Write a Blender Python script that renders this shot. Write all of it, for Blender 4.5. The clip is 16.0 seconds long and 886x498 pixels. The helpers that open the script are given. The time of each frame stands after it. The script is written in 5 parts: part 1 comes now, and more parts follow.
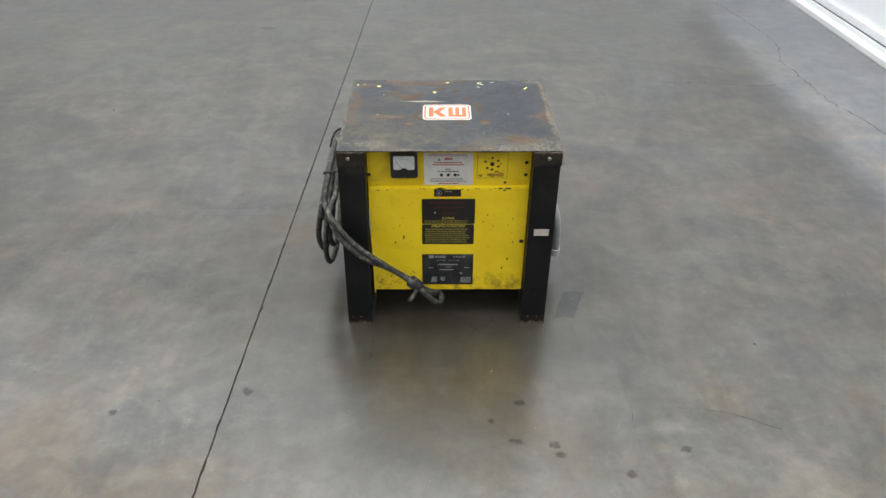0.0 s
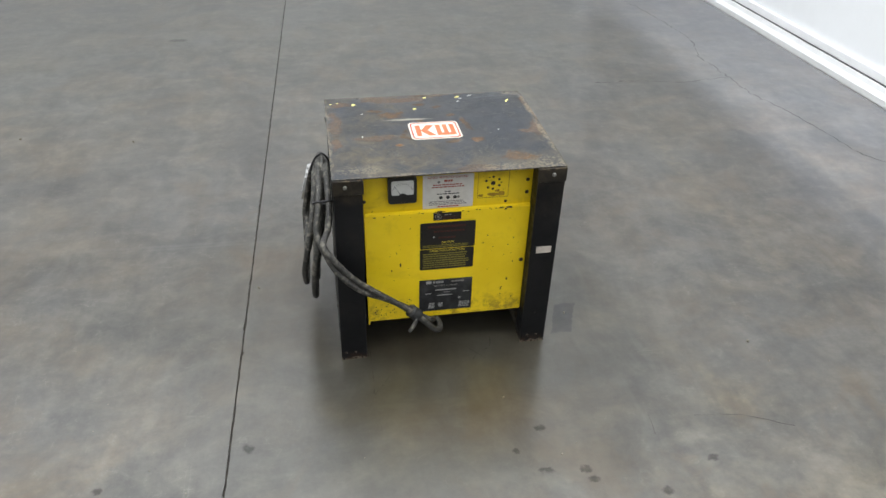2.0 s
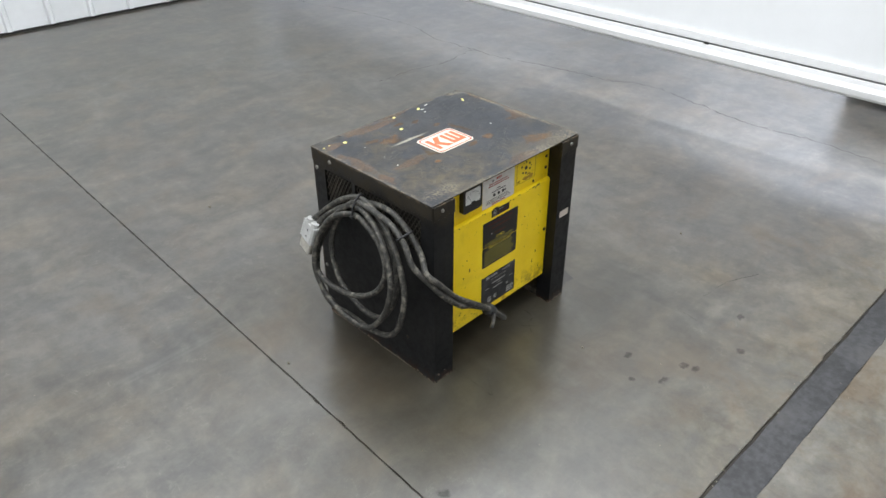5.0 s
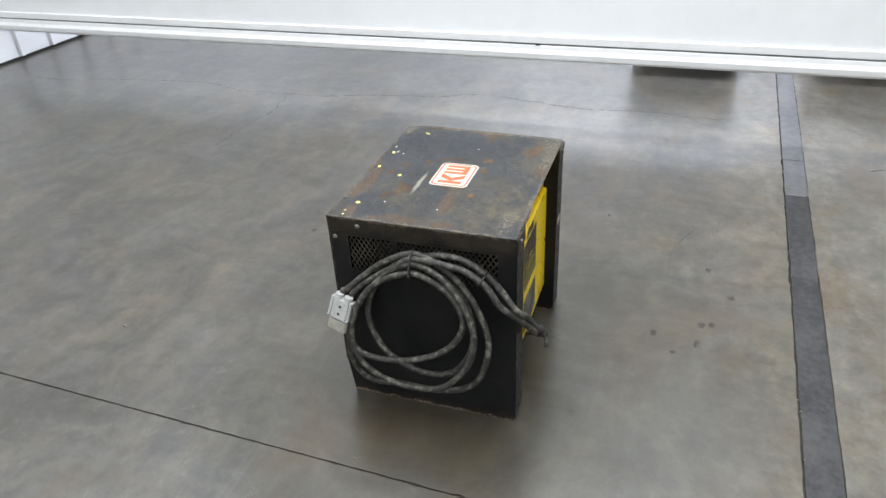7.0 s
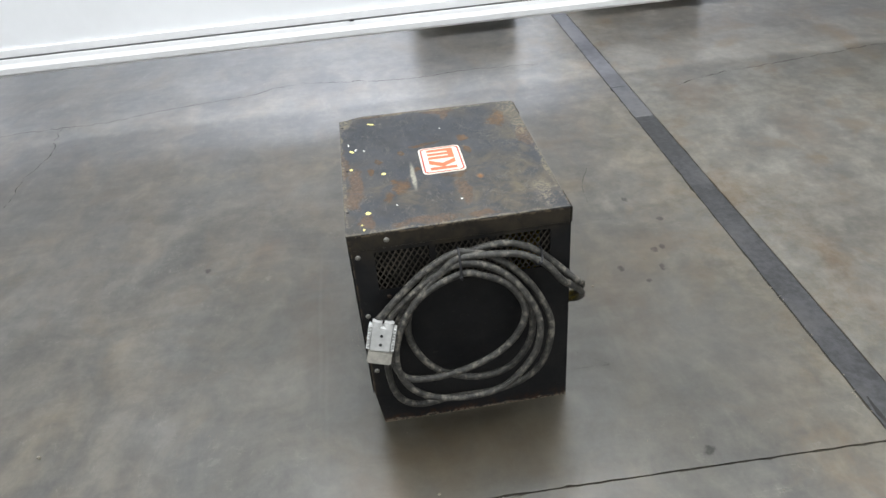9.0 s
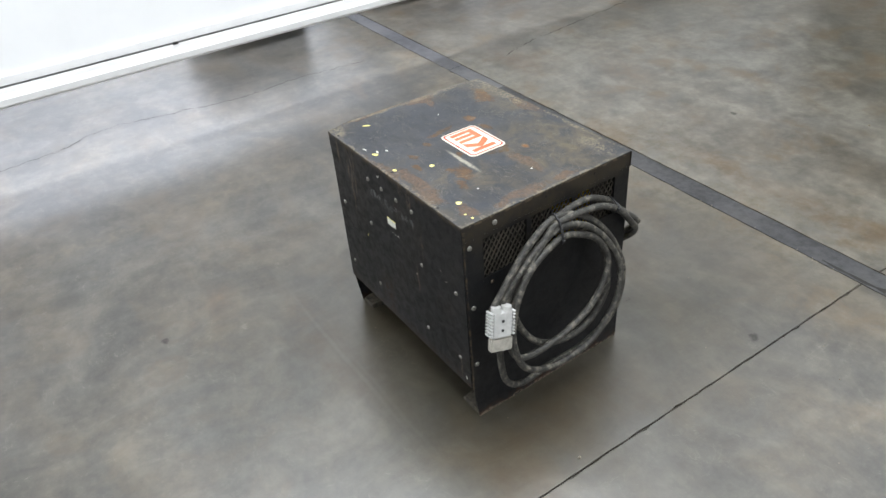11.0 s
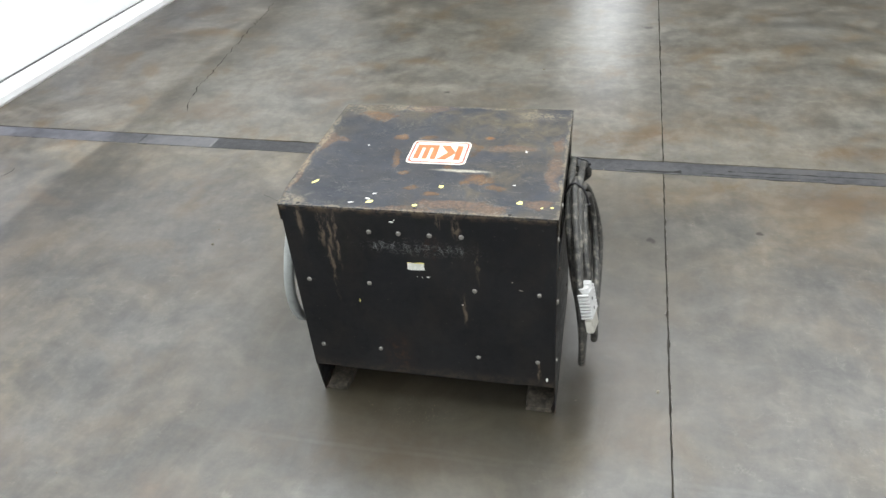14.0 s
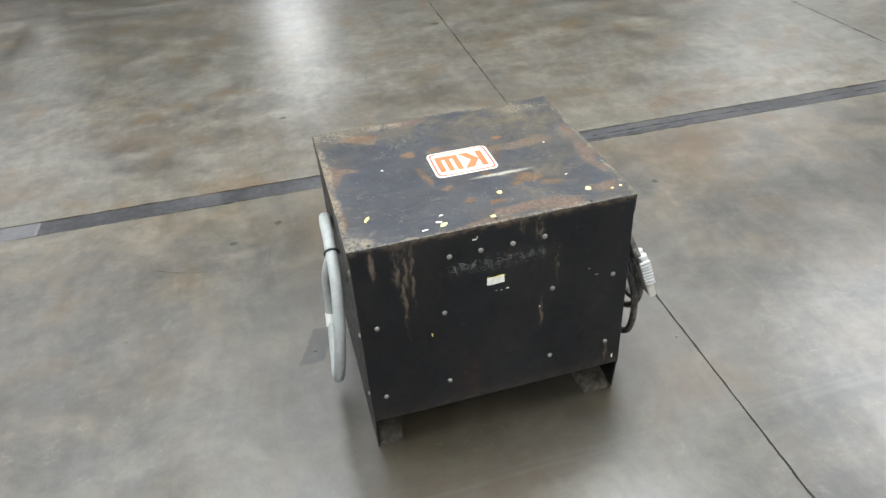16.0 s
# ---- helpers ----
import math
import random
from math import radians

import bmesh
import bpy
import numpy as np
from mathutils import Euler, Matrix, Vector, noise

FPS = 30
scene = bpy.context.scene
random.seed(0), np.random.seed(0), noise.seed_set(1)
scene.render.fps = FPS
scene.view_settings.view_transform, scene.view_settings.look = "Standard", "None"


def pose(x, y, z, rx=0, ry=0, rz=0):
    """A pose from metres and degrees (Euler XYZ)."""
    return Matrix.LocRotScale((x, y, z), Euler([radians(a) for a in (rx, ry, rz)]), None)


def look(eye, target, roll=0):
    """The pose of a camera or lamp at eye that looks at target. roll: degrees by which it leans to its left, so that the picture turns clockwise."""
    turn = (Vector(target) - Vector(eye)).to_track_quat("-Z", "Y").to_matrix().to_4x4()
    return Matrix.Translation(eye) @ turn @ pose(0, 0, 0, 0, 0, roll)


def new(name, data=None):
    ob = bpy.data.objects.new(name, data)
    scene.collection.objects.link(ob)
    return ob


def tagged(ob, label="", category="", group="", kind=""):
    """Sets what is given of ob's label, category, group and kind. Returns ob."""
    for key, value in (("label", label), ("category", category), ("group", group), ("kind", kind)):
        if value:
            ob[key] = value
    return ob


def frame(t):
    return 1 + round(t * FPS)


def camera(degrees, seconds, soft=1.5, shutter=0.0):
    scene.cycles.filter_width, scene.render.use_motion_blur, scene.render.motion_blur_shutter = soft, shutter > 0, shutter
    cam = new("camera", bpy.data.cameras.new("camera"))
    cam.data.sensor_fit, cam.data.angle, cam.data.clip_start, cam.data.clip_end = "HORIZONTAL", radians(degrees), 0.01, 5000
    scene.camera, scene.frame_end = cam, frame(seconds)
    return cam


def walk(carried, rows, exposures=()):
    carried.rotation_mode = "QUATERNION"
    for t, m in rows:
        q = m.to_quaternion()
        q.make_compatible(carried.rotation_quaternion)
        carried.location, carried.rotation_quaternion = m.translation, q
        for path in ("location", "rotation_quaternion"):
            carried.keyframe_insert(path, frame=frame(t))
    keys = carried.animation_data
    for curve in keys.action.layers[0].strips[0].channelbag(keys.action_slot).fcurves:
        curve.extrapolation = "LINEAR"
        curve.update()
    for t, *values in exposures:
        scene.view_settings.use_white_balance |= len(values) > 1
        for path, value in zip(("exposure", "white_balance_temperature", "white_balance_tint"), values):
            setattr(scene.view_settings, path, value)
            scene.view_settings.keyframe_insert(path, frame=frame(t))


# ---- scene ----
cam = camera(63.9, 16.0)
PATH = [
    (0, (-0.018, -0.047, 1.539), (-0.018, 1.599, 0.403), 0.2),
    (0.5, (-0.062, -0.04, 1.538), (-0.062, 1.605, 0.4), 0.5),
    (0.7, (-0.095, -0.035, 1.543), (-0.091, 1.605, 0.399), -0.1),
    (1, (-0.146, -0.026, 1.55), (-0.068, 1.607, 0.398), 0.5),
    (1.2, (-0.175, -0.018, 1.546), (-0.044, 1.612, 0.395), 0.7),
    (1.5, (-0.222, 0.022, 1.542), (-0.038, 1.645, 0.388), 2.1),
    (1.7, (-0.259, 0.061, 1.536), (-0.059, 1.688, 0.39), 2.5),
    (2, (-0.321, 0.11, 1.538), (-0.025, 1.73, 0.403), 1.7),
    (2.2, (-0.381, 0.119, 1.54), (-0.045, 1.735, 0.412), 2.2),
    (2.5, (-0.495, 0.121, 1.546), (-0.062, 1.718, 0.422), 2.9),
    (2.7, (-0.605, 0.12, 1.554), (-0.09, 1.695, 0.433), 1.2),
    (3, (-0.742, 0.114, 1.565), (-0.079, 1.636, 0.451), 0.5),
    (3.2, (-0.824, 0.136, 1.565), (-0.105, 1.631, 0.448), 1.8),
    (3.5, (-0.925, 0.17, 1.551), (-0.177, 1.658, 0.442), 0.3),
    (3.7, (-1.001, 0.22, 1.55), (-0.212, 1.688, 0.445), -1.1),
    (5.8, (-1.698, 0.862, 1.591), (-0.299, 1.807, 0.518), 0.0),
    (6, (-1.775, 0.951, 1.591), (-0.325, 1.829, 0.53), -0.9),
    (6.2, (-1.826, 1.035, 1.601), (-0.345, 1.856, 0.536), -2.3),
    (6.5, (-1.848, 1.152, 1.589), (-0.329, 1.902, 0.526), -2.2),
    (6.7, (-1.835, 1.24, 1.577), (-0.297, 1.952, 0.517), -2.5),
    (7, (-1.813, 1.381, 1.574), (-0.23, 1.985, 0.511), -3.3),
    (7.2, (-1.808, 1.464, 1.575), (-0.207, 2.027, 0.516), -3.0),
    (7.5, (-1.818, 1.607, 1.564), (-0.186, 2.018, 0.484), -2.8),
    (7.7, (-1.836, 1.708, 1.569), (-0.194, 2.024, 0.471), -3.5),
    (8, (-1.832, 1.827, 1.562), (-0.182, 1.976, 0.442), -3.2),
    (8.2, (-1.814, 1.901, 1.544), (-0.164, 2.035, 0.422), -4.7),
    (8.5, (-1.766, 2.006, 1.536), (-0.118, 2.026, 0.402), -4.2),
    (8.7, (-1.744, 2.077, 1.538), (-0.1, 2.032, 0.4), -4.6),
    (10.8, (-1.453, 2.908, 1.526), (-0.04, 2.124, 0.348), -3.7),
    (11, (-1.405, 3.013, 1.526), (-0.033, 2.158, 0.349), -4.6),
    (11.2, (-1.365, 3.092, 1.527), (-0.054, 2.158, 0.34), -3.6),
    (11.5, (-1.286, 3.153, 1.511), (-0.026, 2.154, 0.321), -4.3),
    (11.7, (-1.211, 3.198, 1.498), (-0.005, 2.141, 0.304), -4.7),
    (12, (-1.122, 3.26, 1.502), (-0.014, 2.102, 0.306), -3.8),
    (12.2, (-1.047, 3.325, 1.505), (-0.016, 2.09, 0.317), -3.4),
    (12.5, (-0.937, 3.415, 1.509), (-0.008, 2.09, 0.333), -5.9),
    (13, (-0.768, 3.503, 1.499), (-0.007, 2.081, 0.317), -4.3),
    (13.2, (-0.683, 3.522, 1.485), (0.012, 2.056, 0.315), -4.7),
    (13.5, (-0.585, 3.524, 1.486), (0.032, 2.017, 0.325), -5.2),
    (14, (-0.402, 3.549, 1.477), (0.013, 1.983, 0.304), -4.6),
    (14.2, (-0.313, 3.576, 1.476), (-0.002, 1.983, 0.306), -4.7),
    (14.5, (-0.193, 3.582, 1.475), (-0.029, 1.978, 0.291), -4.4),
    (14.7, (-0.126, 3.557, 1.466), (-0.038, 1.953, 0.275), -3.8),
    (15, (-0.013, 3.526, 1.46), (-0.003, 1.921, 0.267), -3.2),
    (15.2, (0.057, 3.502, 1.467), (0.003, 1.899, 0.273), -2.1),
    (15.5, (0.161, 3.475, 1.469), (-0.002, 1.875, 0.279), -1.1),
    (15.7, (0.252, 3.452, 1.472), (-0.014, 1.871, 0.276), -1.5),
    (16, (0.381, 3.45, 1.471), (0.021, 1.883, 0.282), -3.7),
]
walk(cam, [(t, look(eye, target, roll)) for t, eye, target, roll in PATH], exposures=[(0.0, 0.32), (8.5, 0.27), (11.0, 0.42), (16.0, 0.80)])

# ---- light ----
world = bpy.data.worlds.new("world")
scene.world = world
world.use_nodes = True
world.node_tree.nodes["Background"].inputs[0].default_value = (0.9, 0.95, 1.0, 1)
world.node_tree.nodes["Background"].inputs[1].default_value = 0.02
LZ = 4.2                            # height of the ceiling fixtures
COOL, COLD = (0.922, 0.962, 1.0), (0.85, 0.895, 1.0)


def tubes(x, y, w, l, radiance, z=LZ, tint=COOL):
    """The light of a row of ceiling fixtures, just under their diffusers."""
    d = bpy.data.lights.new("fixture_light", "AREA")
    d.shape, d.size, d.size_y = "RECTANGLE", w, l
    d.energy, d.color = radiance * w * l * math.pi, tint
    new("fixture_light", d).matrix_basis = pose(x, y, z - 0.03)


# rows of fixtures: centre, size and radiance
ROWS_OF_LIGHTS = [
    (-0.2, 1.9, 4.2, 3.4, 5.5),      # over the charger
    (-1.2, -2.0, 6.2, 3.4, 1.4),     # over the hall
    (-1.9, 5.5, 7.8, 1.4, 2.5),      # near the white wall
    (-5.4, 1.4, 1.8, 6.4, 4.4),      # along the side wall; unseen, added to brighten that side
    (-8.0, -7.0, 1.4, 4.0, 3.0),     # in the corner beyond; unseen, added to lift the floor's reflections
    (-0.28, -12.9, 1.0, 4.6, 5.8),   # far off in the hall
    (5.1, 1.9, 0.5, 4.2, 64.0, LZ, COLD),       # in the bay behind the partition
]
for row in ROWS_OF_LIGHTS:
    tubes(*row)


# ---- node helpers ----
class Nodes:
    """A short hand for building one node material."""

    def __init__(self, name, rough=0.5, metal=0.0, spec=0.5):
        self.mat = bpy.data.materials.new(name)
        self.mat.use_nodes = True
        self.t = self.mat.node_tree
        self.bsdf = self.t.nodes["Principled BSDF"]
        self.bsdf.inputs["Roughness"].default_value = rough
        self.bsdf.inputs["Metallic"].default_value = metal
        self.bsdf.inputs["Specular IOR Level"].default_value = spec
        self.co = self.t.nodes.new("ShaderNodeTexCoord")

    def put(self, socket, v):
        if isinstance(v, bpy.types.NodeSocket):
            self.t.links.new(v, socket)
        elif isinstance(v, (tuple, list)) and len(v) == 3 and socket.type == "RGBA":
            socket.default_value = (*v, 1)
        else:
            socket.default_value = v

    def math(self, op, a, b=0.0, c=0.0, clamp=False):
        n = self.t.nodes.new("ShaderNodeMath")
        n.operation, n.use_clamp = op, clamp
        for s, v in zip(n.inputs, (a, b, c)):
            self.put(s, v)
        return n.outputs[0]

    def vec(self, op, a, b=(0, 0, 0)):
        n = self.t.nodes.new("ShaderNodeVectorMath")
        n.operation = op
        self.put(n.inputs[0], a)
        self.put(n.inputs[1], b)
        return n.outputs["Value"] if op in ("LENGTH", "DISTANCE") else n.outputs["Vector"]

    def noise(self, scale, detail=4.0, rough=0.55, warp=0.0, co=None, stretch=(1, 1, 1), shift=(0, 0, 0)):
        n = self.t.nodes.new("ShaderNodeTexNoise")
        n.inputs["Scale"].default_value = scale
        n.inputs["Detail"].default_value = detail
        n.inputs["Roughness"].default_value = rough
        n.inputs["Distortion"].default_value = warp
        m = self.t.nodes.new("ShaderNodeMapping")
        m.inputs["Scale"].default_value = stretch
        m.inputs["Location"].default_value = shift
        self.put(m.inputs["Vector"], co or self.co.outputs["Object"])
        self.put(n.inputs["Vector"], m.outputs[0])
        return n.outputs["Fac"]

    def ramp(self, v, lo, hi, a=0.0, b=1.0):
        n = self.t.nodes.new("ShaderNodeMapRange")
        n.interpolation_type = "SMOOTHSTEP"
        for s, x in zip(n.inputs, (v, lo, hi, a, b)):
            self.put(s, x)
        return n.outputs[0]

    def mix(self, f, a, b):
        n = self.t.nodes.new("ShaderNodeMix")
        n.data_type = "RGBA"
        self.put(n.inputs[0], f)
        self.put(n.inputs[6], a)
        self.put(n.inputs[7], b)
        return n.outputs[2]

    def warped(self, amount, scale, detail=3.0):
        """Object coordinates shaken by noise, for uneven outlines."""
        n = self.t.nodes.new("ShaderNodeTexNoise")
        n.inputs["Scale"].default_value, n.inputs["Detail"].default_value = scale, detail
        self.put(n.inputs["Vector"], self.co.outputs["Object"])
        d = self.vec("MULTIPLY", self.vec("SUBTRACT", n.outputs["Color"], (0.5, 0.5, 0.5)), (amount, amount, amount))
        return self.vec("ADD", self.co.outputs["Object"], d)

    def blob(self, co, x, y, rx, ry, soft=0.5, axis="xy"):
        """1 inside an ellipse with that centre and radii, 0 outside."""
        keep = {"xy": (1, 1, 0), "xz": (1, 0, 1), "yz": (0, 1, 1)}[axis]
        c = {"xy": (x, y, 0), "xz": (x, 0, y), "yz": (0, x, y)}[axis]
        s = {"xy": (1 / rx, 1 / ry, 0), "xz": (1 / rx, 0, 1 / ry), "yz": (0, 1 / rx, 1 / ry)}[axis]
        d = self.vec("LENGTH", self.vec("MULTIPLY", self.vec("SUBTRACT", self.vec("MULTIPLY", co, keep), c), s))
        return self.ramp(d, 1 - soft, 1 + soft, 1.0, 0.0)

    def any(self, masks):
        out = masks[0]
        for m in masks[1:]:
            out = self.math("MAXIMUM", out, m)
        return out

    def bump(self, height, strength, distance):
        n = self.t.nodes.new("ShaderNodeBump")
        n.inputs["Strength"].default_value, n.inputs["Distance"].default_value = strength, distance
        self.put(n.inputs["Height"], height)
        self.put(self.bsdf.inputs["Normal"], n.outputs[0])

    def done(self, colour=None, rough=None):
        if colour is not None:
            self.put(self.bsdf.inputs["Base Color"], colour)
        if rough is not None:
            self.put(self.bsdf.inputs["Roughness"], rough)
        return self.mat


# ---- materials ----
def concrete(name):
    n = Nodes(name, spec=1.0)
    n.bsdf.inputs["IOR"].default_value = 1.6
    times = lambda p, q: n.math("MULTIPLY", p, q)
    at = n.t.nodes.new("ShaderNodeSeparateXYZ")
    n.put(at.inputs[0], n.co.outputs["Object"])
    ragged = n.t.nodes.new("ShaderNodeSeparateXYZ")
    n.put(ragged.inputs[0], n.warped(0.45, 3.2, 6))
    loose = n.t.nodes.new("ShaderNodeSeparateXYZ")
    n.put(loose.inputs[0], n.warped(0.9, 1.3))
    old = n.ramp(at.outputs[1], 0.93, 0.88, 0.0, 1.0)          # the older slabs beyond the wide joint
    tan = n.ramp(loose.outputs[1], 1.75, 0.85, 0.0, 1.0)       # browner towards the wide joint
    # concrete rubbed bare along both sides of the wide joint
    worn = n.math("MAXIMUM", times(n.ramp(ragged.outputs[1], 1.20, 0.98, 0, 1), n.math("SUBTRACT", 1.0, old)), times(n.ramp(ragged.outputs[1], 0.40, 0.80, 0, 1), old))

    drift = n.warped(0.35, 1.8, 2)                              # trowel arcs bend the streaks
    cloud = n.noise(0.8, 4, 0.5)
    shade = n.noise(1.8, 5, 0.54, 0.2, shift=(8, 3, 0))
    warm = n.noise(2.8, 6, 0.58, 0.5, co=drift, stretch=(0.8, 1.3, 1), shift=(1, 7, 0))
    film = n.noise(1.6, 6, 0.56, 0.4, co=drift, shift=(5, 5, 0))
    blot = n.noise(5.0, 7, 0.62, 0.3, co=drift, stretch=(0.75, 1.15, 1), shift=(3, 1, 0))
    brush = n.noise(6.0, 6, 0.58, 0.3, co=drift, stretch=(0.30, 1.8, 1), shift=(9, 6, 0))
    brush_b = n.noise(7.0, 6, 0.58, 0.3, co=drift, stretch=(1.8, 0.35, 1), shift=(2, 8, 0))
    small = n.noise(18, 6, 0.64, 0.2, shift=(7, 2, 0))
    fine = n.noise(75, 5, 0.7)
    speck = n.noise(230, 2, 0.5)

    # newer slabs: dark, smooth, clouded
    new_ = n.mix(n.ramp(cloud, 0.22, 0.78), (0.026, 0.0245, 0.0205), (0.052, 0.0475, 0.037))
    new_ = n.mix(times(n.ramp(shade, 0.32, 0.74), 0.75), new_, (0.012, 0.0104, 0.0074))
    new_ = n.mix(times(n.ramp(warm, 0.38, 0.74), n.math("MULTIPLY_ADD", tan, 0.42, 0.46)), new_, (0.124, 0.092, 0.050))
    new_ = n.mix(times(n.ramp(film, 0.40, 0.76), 0.55), new_, (0.086, 0.085, 0.078))
    new_ = n.mix(times(n.ramp(blot, 0.44, 0.78), n.math("MULTIPLY_ADD", tan, 0.50, 0.30)), new_, (0.165, 0.143, 0.096))
    new_ = n.mix(times(n.ramp(small, 0.30, 0.90), n.math("MULTIPLY_ADD", tan, 0.34, 0.24)), new_, (0.130, 0.117, 0.088))
    # older slabs: paler, tan and grey in turn
    aged = n.mix(n.ramp(cloud, 0.22, 0.78), (0.054, 0.050, 0.041), (0.094, 0.088, 0.072))
    aged = n.mix(times(n.ramp(warm, 0.30, 0.78), 0.70), aged, (0.100, 0.074, 0.042))
    aged = n.mix(times(n.ramp(shade, 0.32, 0.80), 0.75), aged, (0.036, 0.0325, 0.0245))
    aged = n.mix(times(n.ramp(film, 0.36, 0.80), 0.55), aged, (0.122, 0.120, 0.109))
    aged = n.mix(times(n.ramp(blot, 0.40, 0.80), 0.80), aged, (0.200, 0.186, 0.150))
    aged = n.mix(times(n.ramp(small, 0.34, 0.86), 0.46), aged, (0.180, 0.166, 0.134))
    col = n.mix(old, new_, aged)
    col = n.mix(times(worn, n.ramp(small, 0.28, 0.74, 0.06, 0.66)), col, (0.135, 0.121, 0.090))

    # strokes of trowel and mop, in two directions
    for v, way in ((brush, 0.24), (brush_b, 0.20)):
        col = n.mix(times(n.ramp(v, 0.46, 0.84), way), col, (0.125, 0.119, 0.102))
        col = n.mix(times(n.ramp(v, 0.54, 0.18), way), col, (0.016, 0.0145, 0.0115))
    # hair-thin scuffs
    for sc, st, sh, amount in ((2.2, (1.0, 2.0, 1), (2, 9, 0), 0.26), (3.5, (2.2, 0.8, 1), (6, 4, 0), 0.26), (5.0, (0.5, 1.6, 1), (3, 8, 0), 0.22)):
        v = n.math("ABSOLUTE", n.math("SUBTRACT", n.noise(sc, 6, 0.6, 0.9, stretch=st, shift=sh), 0.5))
        col = n.mix(times(times(n.ramp(v, 0.0, 0.008, 1, 0), n.ramp(small, 0.48, 0.66)), amount), col, (0.19, 0.178, 0.148))
    col = n.mix(times(n.ramp(fine, 0.35, 0.80), 0.22), col, (0.095, 0.090, 0.077))
    col = n.mix(times(n.ramp(speck, 0.66, 0.76), 0.18), col, (0.22, 0.21, 0.19))
    # uneven curing and wear: patches, mottle and grain
    patch = n.noise(4.2, 8, 0.66, 0.6, co=drift, shift=(4, 9, 0))
    mottle = n.noise(14, 8, 0.72, 0.2, shift=(6, 1, 0))
    rusty = n.noise(3.4, 9, 0.70, 0.4, shift=(11, 4, 0))
    uneven = n.math("ADD", n.ramp(patch, 0.34, 0.66, 0.36, 0.66), n.ramp(mottle, 0.34, 0.66, 0.28, 0.72))
    grey = n.t.nodes.new("ShaderNodeCombineXYZ")
    for socket in grey.inputs:
        n.put(socket, uneven)
    col = n.vec("MULTIPLY", col, grey.outputs[0])
    col = n.mix(times(n.ramp(rusty, 0.50, 0.66), n.math("MULTIPLY_ADD", tan, 0.40, 0.26)), col, (0.100, 0.066, 0.030))

    # rusty stains, most of them along the wide joint
    ru = n.warped(0.16, 6, 5)
    stain = n.any([n.blob(ru, *q, 0.8) for q in ((-0.62, 0.66, 0.12, 0.05), (-0.30, 0.70, 0.26, 0.05), (0.12, 0.66, 0.20, 0.05), (1.05, 0.25, 0.14, 0.10), (-1.55, 0.74, 0.30, 0.06), (-1.20, 1.12, 0.28, 0.10), (1.62, 0.55, 0.20, 0.08),
                                                 (0.38, 2.45, 0.10, 0.06), (-0.55, 2.30, 0.09, 0.07), (0.62, 2.66, 0.07, 0.05), (0.05, 1.45, 0.22, 0.09), (0.10, 2.45, 0.24, 0.08), (-0.46, 2.02, 0.10, 0.22))])
    col = n.mix(times(stain, n.ramp(small, 0.36, 0.64, 0.14, 0.55)), col, (0.085, 0.050, 0.022))
    # grime round the charger's foot, with the contact shade there painted in
    grime_shade = n.blob(n.warped(0.30, 3, 3), 0.0, 1.90, 0.70, 0.76, 0.55)
    col = n.mix(times(grime_shade, n.ramp(small, 0.25, 0.75, 0.38, 0.78)), col, (0.027, 0.0225, 0.0130))
    # rings left by cans
    for rx, ry, rr in ((0.40, 2.92, 0.055), (0.56, 2.84, 0.05), (-0.62, 2.62, 0.05)):
        d = n.vec("LENGTH", n.vec("SUBTRACT", n.vec("MULTIPLY", n.warped(0.02, 14), (1, 1, 0)), (rx, ry, 0)))
        ring = n.ramp(n.math("ABSOLUTE", n.math("SUBTRACT", d, rr)), 0.004, 0.016, 1, 0)
        col = n.mix(times(ring, n.ramp(small, 0.35, 0.6, 0.10, 0.40)), col, (0.060, 0.038, 0.020))
    # a four-cornered stain beside the charger
    q = n.t.nodes.new("ShaderNodeSeparateXYZ")
    n.put(q.inputs[0], n.vec("SUBTRACT", n.warped(0.022, 26, 5), (0.415, 1.854, 0)))
    du = n.math("ABSOLUTE", n.math("MULTIPLY_ADD", q.outputs[1], -0.395, q.outputs[0]))
    d = n.math("MAXIMUM", n.math("DIVIDE", du, 0.034), n.math("DIVIDE", n.math("ABSOLUTE", q.outputs[1]), 0.070))
    tacky = n.ramp(d, 0.90, 1.10, 1, 0)
    col = n.mix(times(tacky, n.ramp(small, 0.3, 0.7, 0.60, 0.92)), col, (0.012, 0.011, 0.009))
    col = n.mix(times(n.ramp(n.math("ABSOLUTE", n.math("SUBTRACT", d, 1.0)), 0.02, 0.10, 1, 0), n.ramp(small, 0.40, 0.62, 0.0, 0.6)), col, (0.012, 0.011, 0.010))
    # dark drips and spots
    spots = [(0.478, 1.148, 0.017, 0.014), (0.185, 1.255, 0.020, 0.012), (0.288, 1.245, 0.016, 0.013), (0.205, 1.40, 0.02, 0.012),
             (-0.594, 1.44, 0.018, 0.016), (-0.96, 1.355, 0.016, 0.014), (0.644, 1.231, 0.02, 0.012), (0.535, 2.882, 0.015, 0.013),
             (0.385, 0.25, 0.02, 0.014), (-0.62, -0.735, 0.03, 0.022), (-1.233, 4.866, 0.06, 0.03), (0.12, 1.33, 0.012, 0.01), (0.30, 1.21, 0.016, 0.012)]
    co3 = n.warped(0.03, 45, 5)
    dark = times(n.any([n.blob(co3, x, y, p * 0.85, q * 0.85, 0.4) for x, y, p, q in spots]), n.ramp(fine, 0.25, 0.6, 0.55, 0.95))
    col = n.mix(times(dark, 0.7), col, (0.009, 0.009, 0.008))
    # yellowish smears
    co = n.warped(0.05, 12)
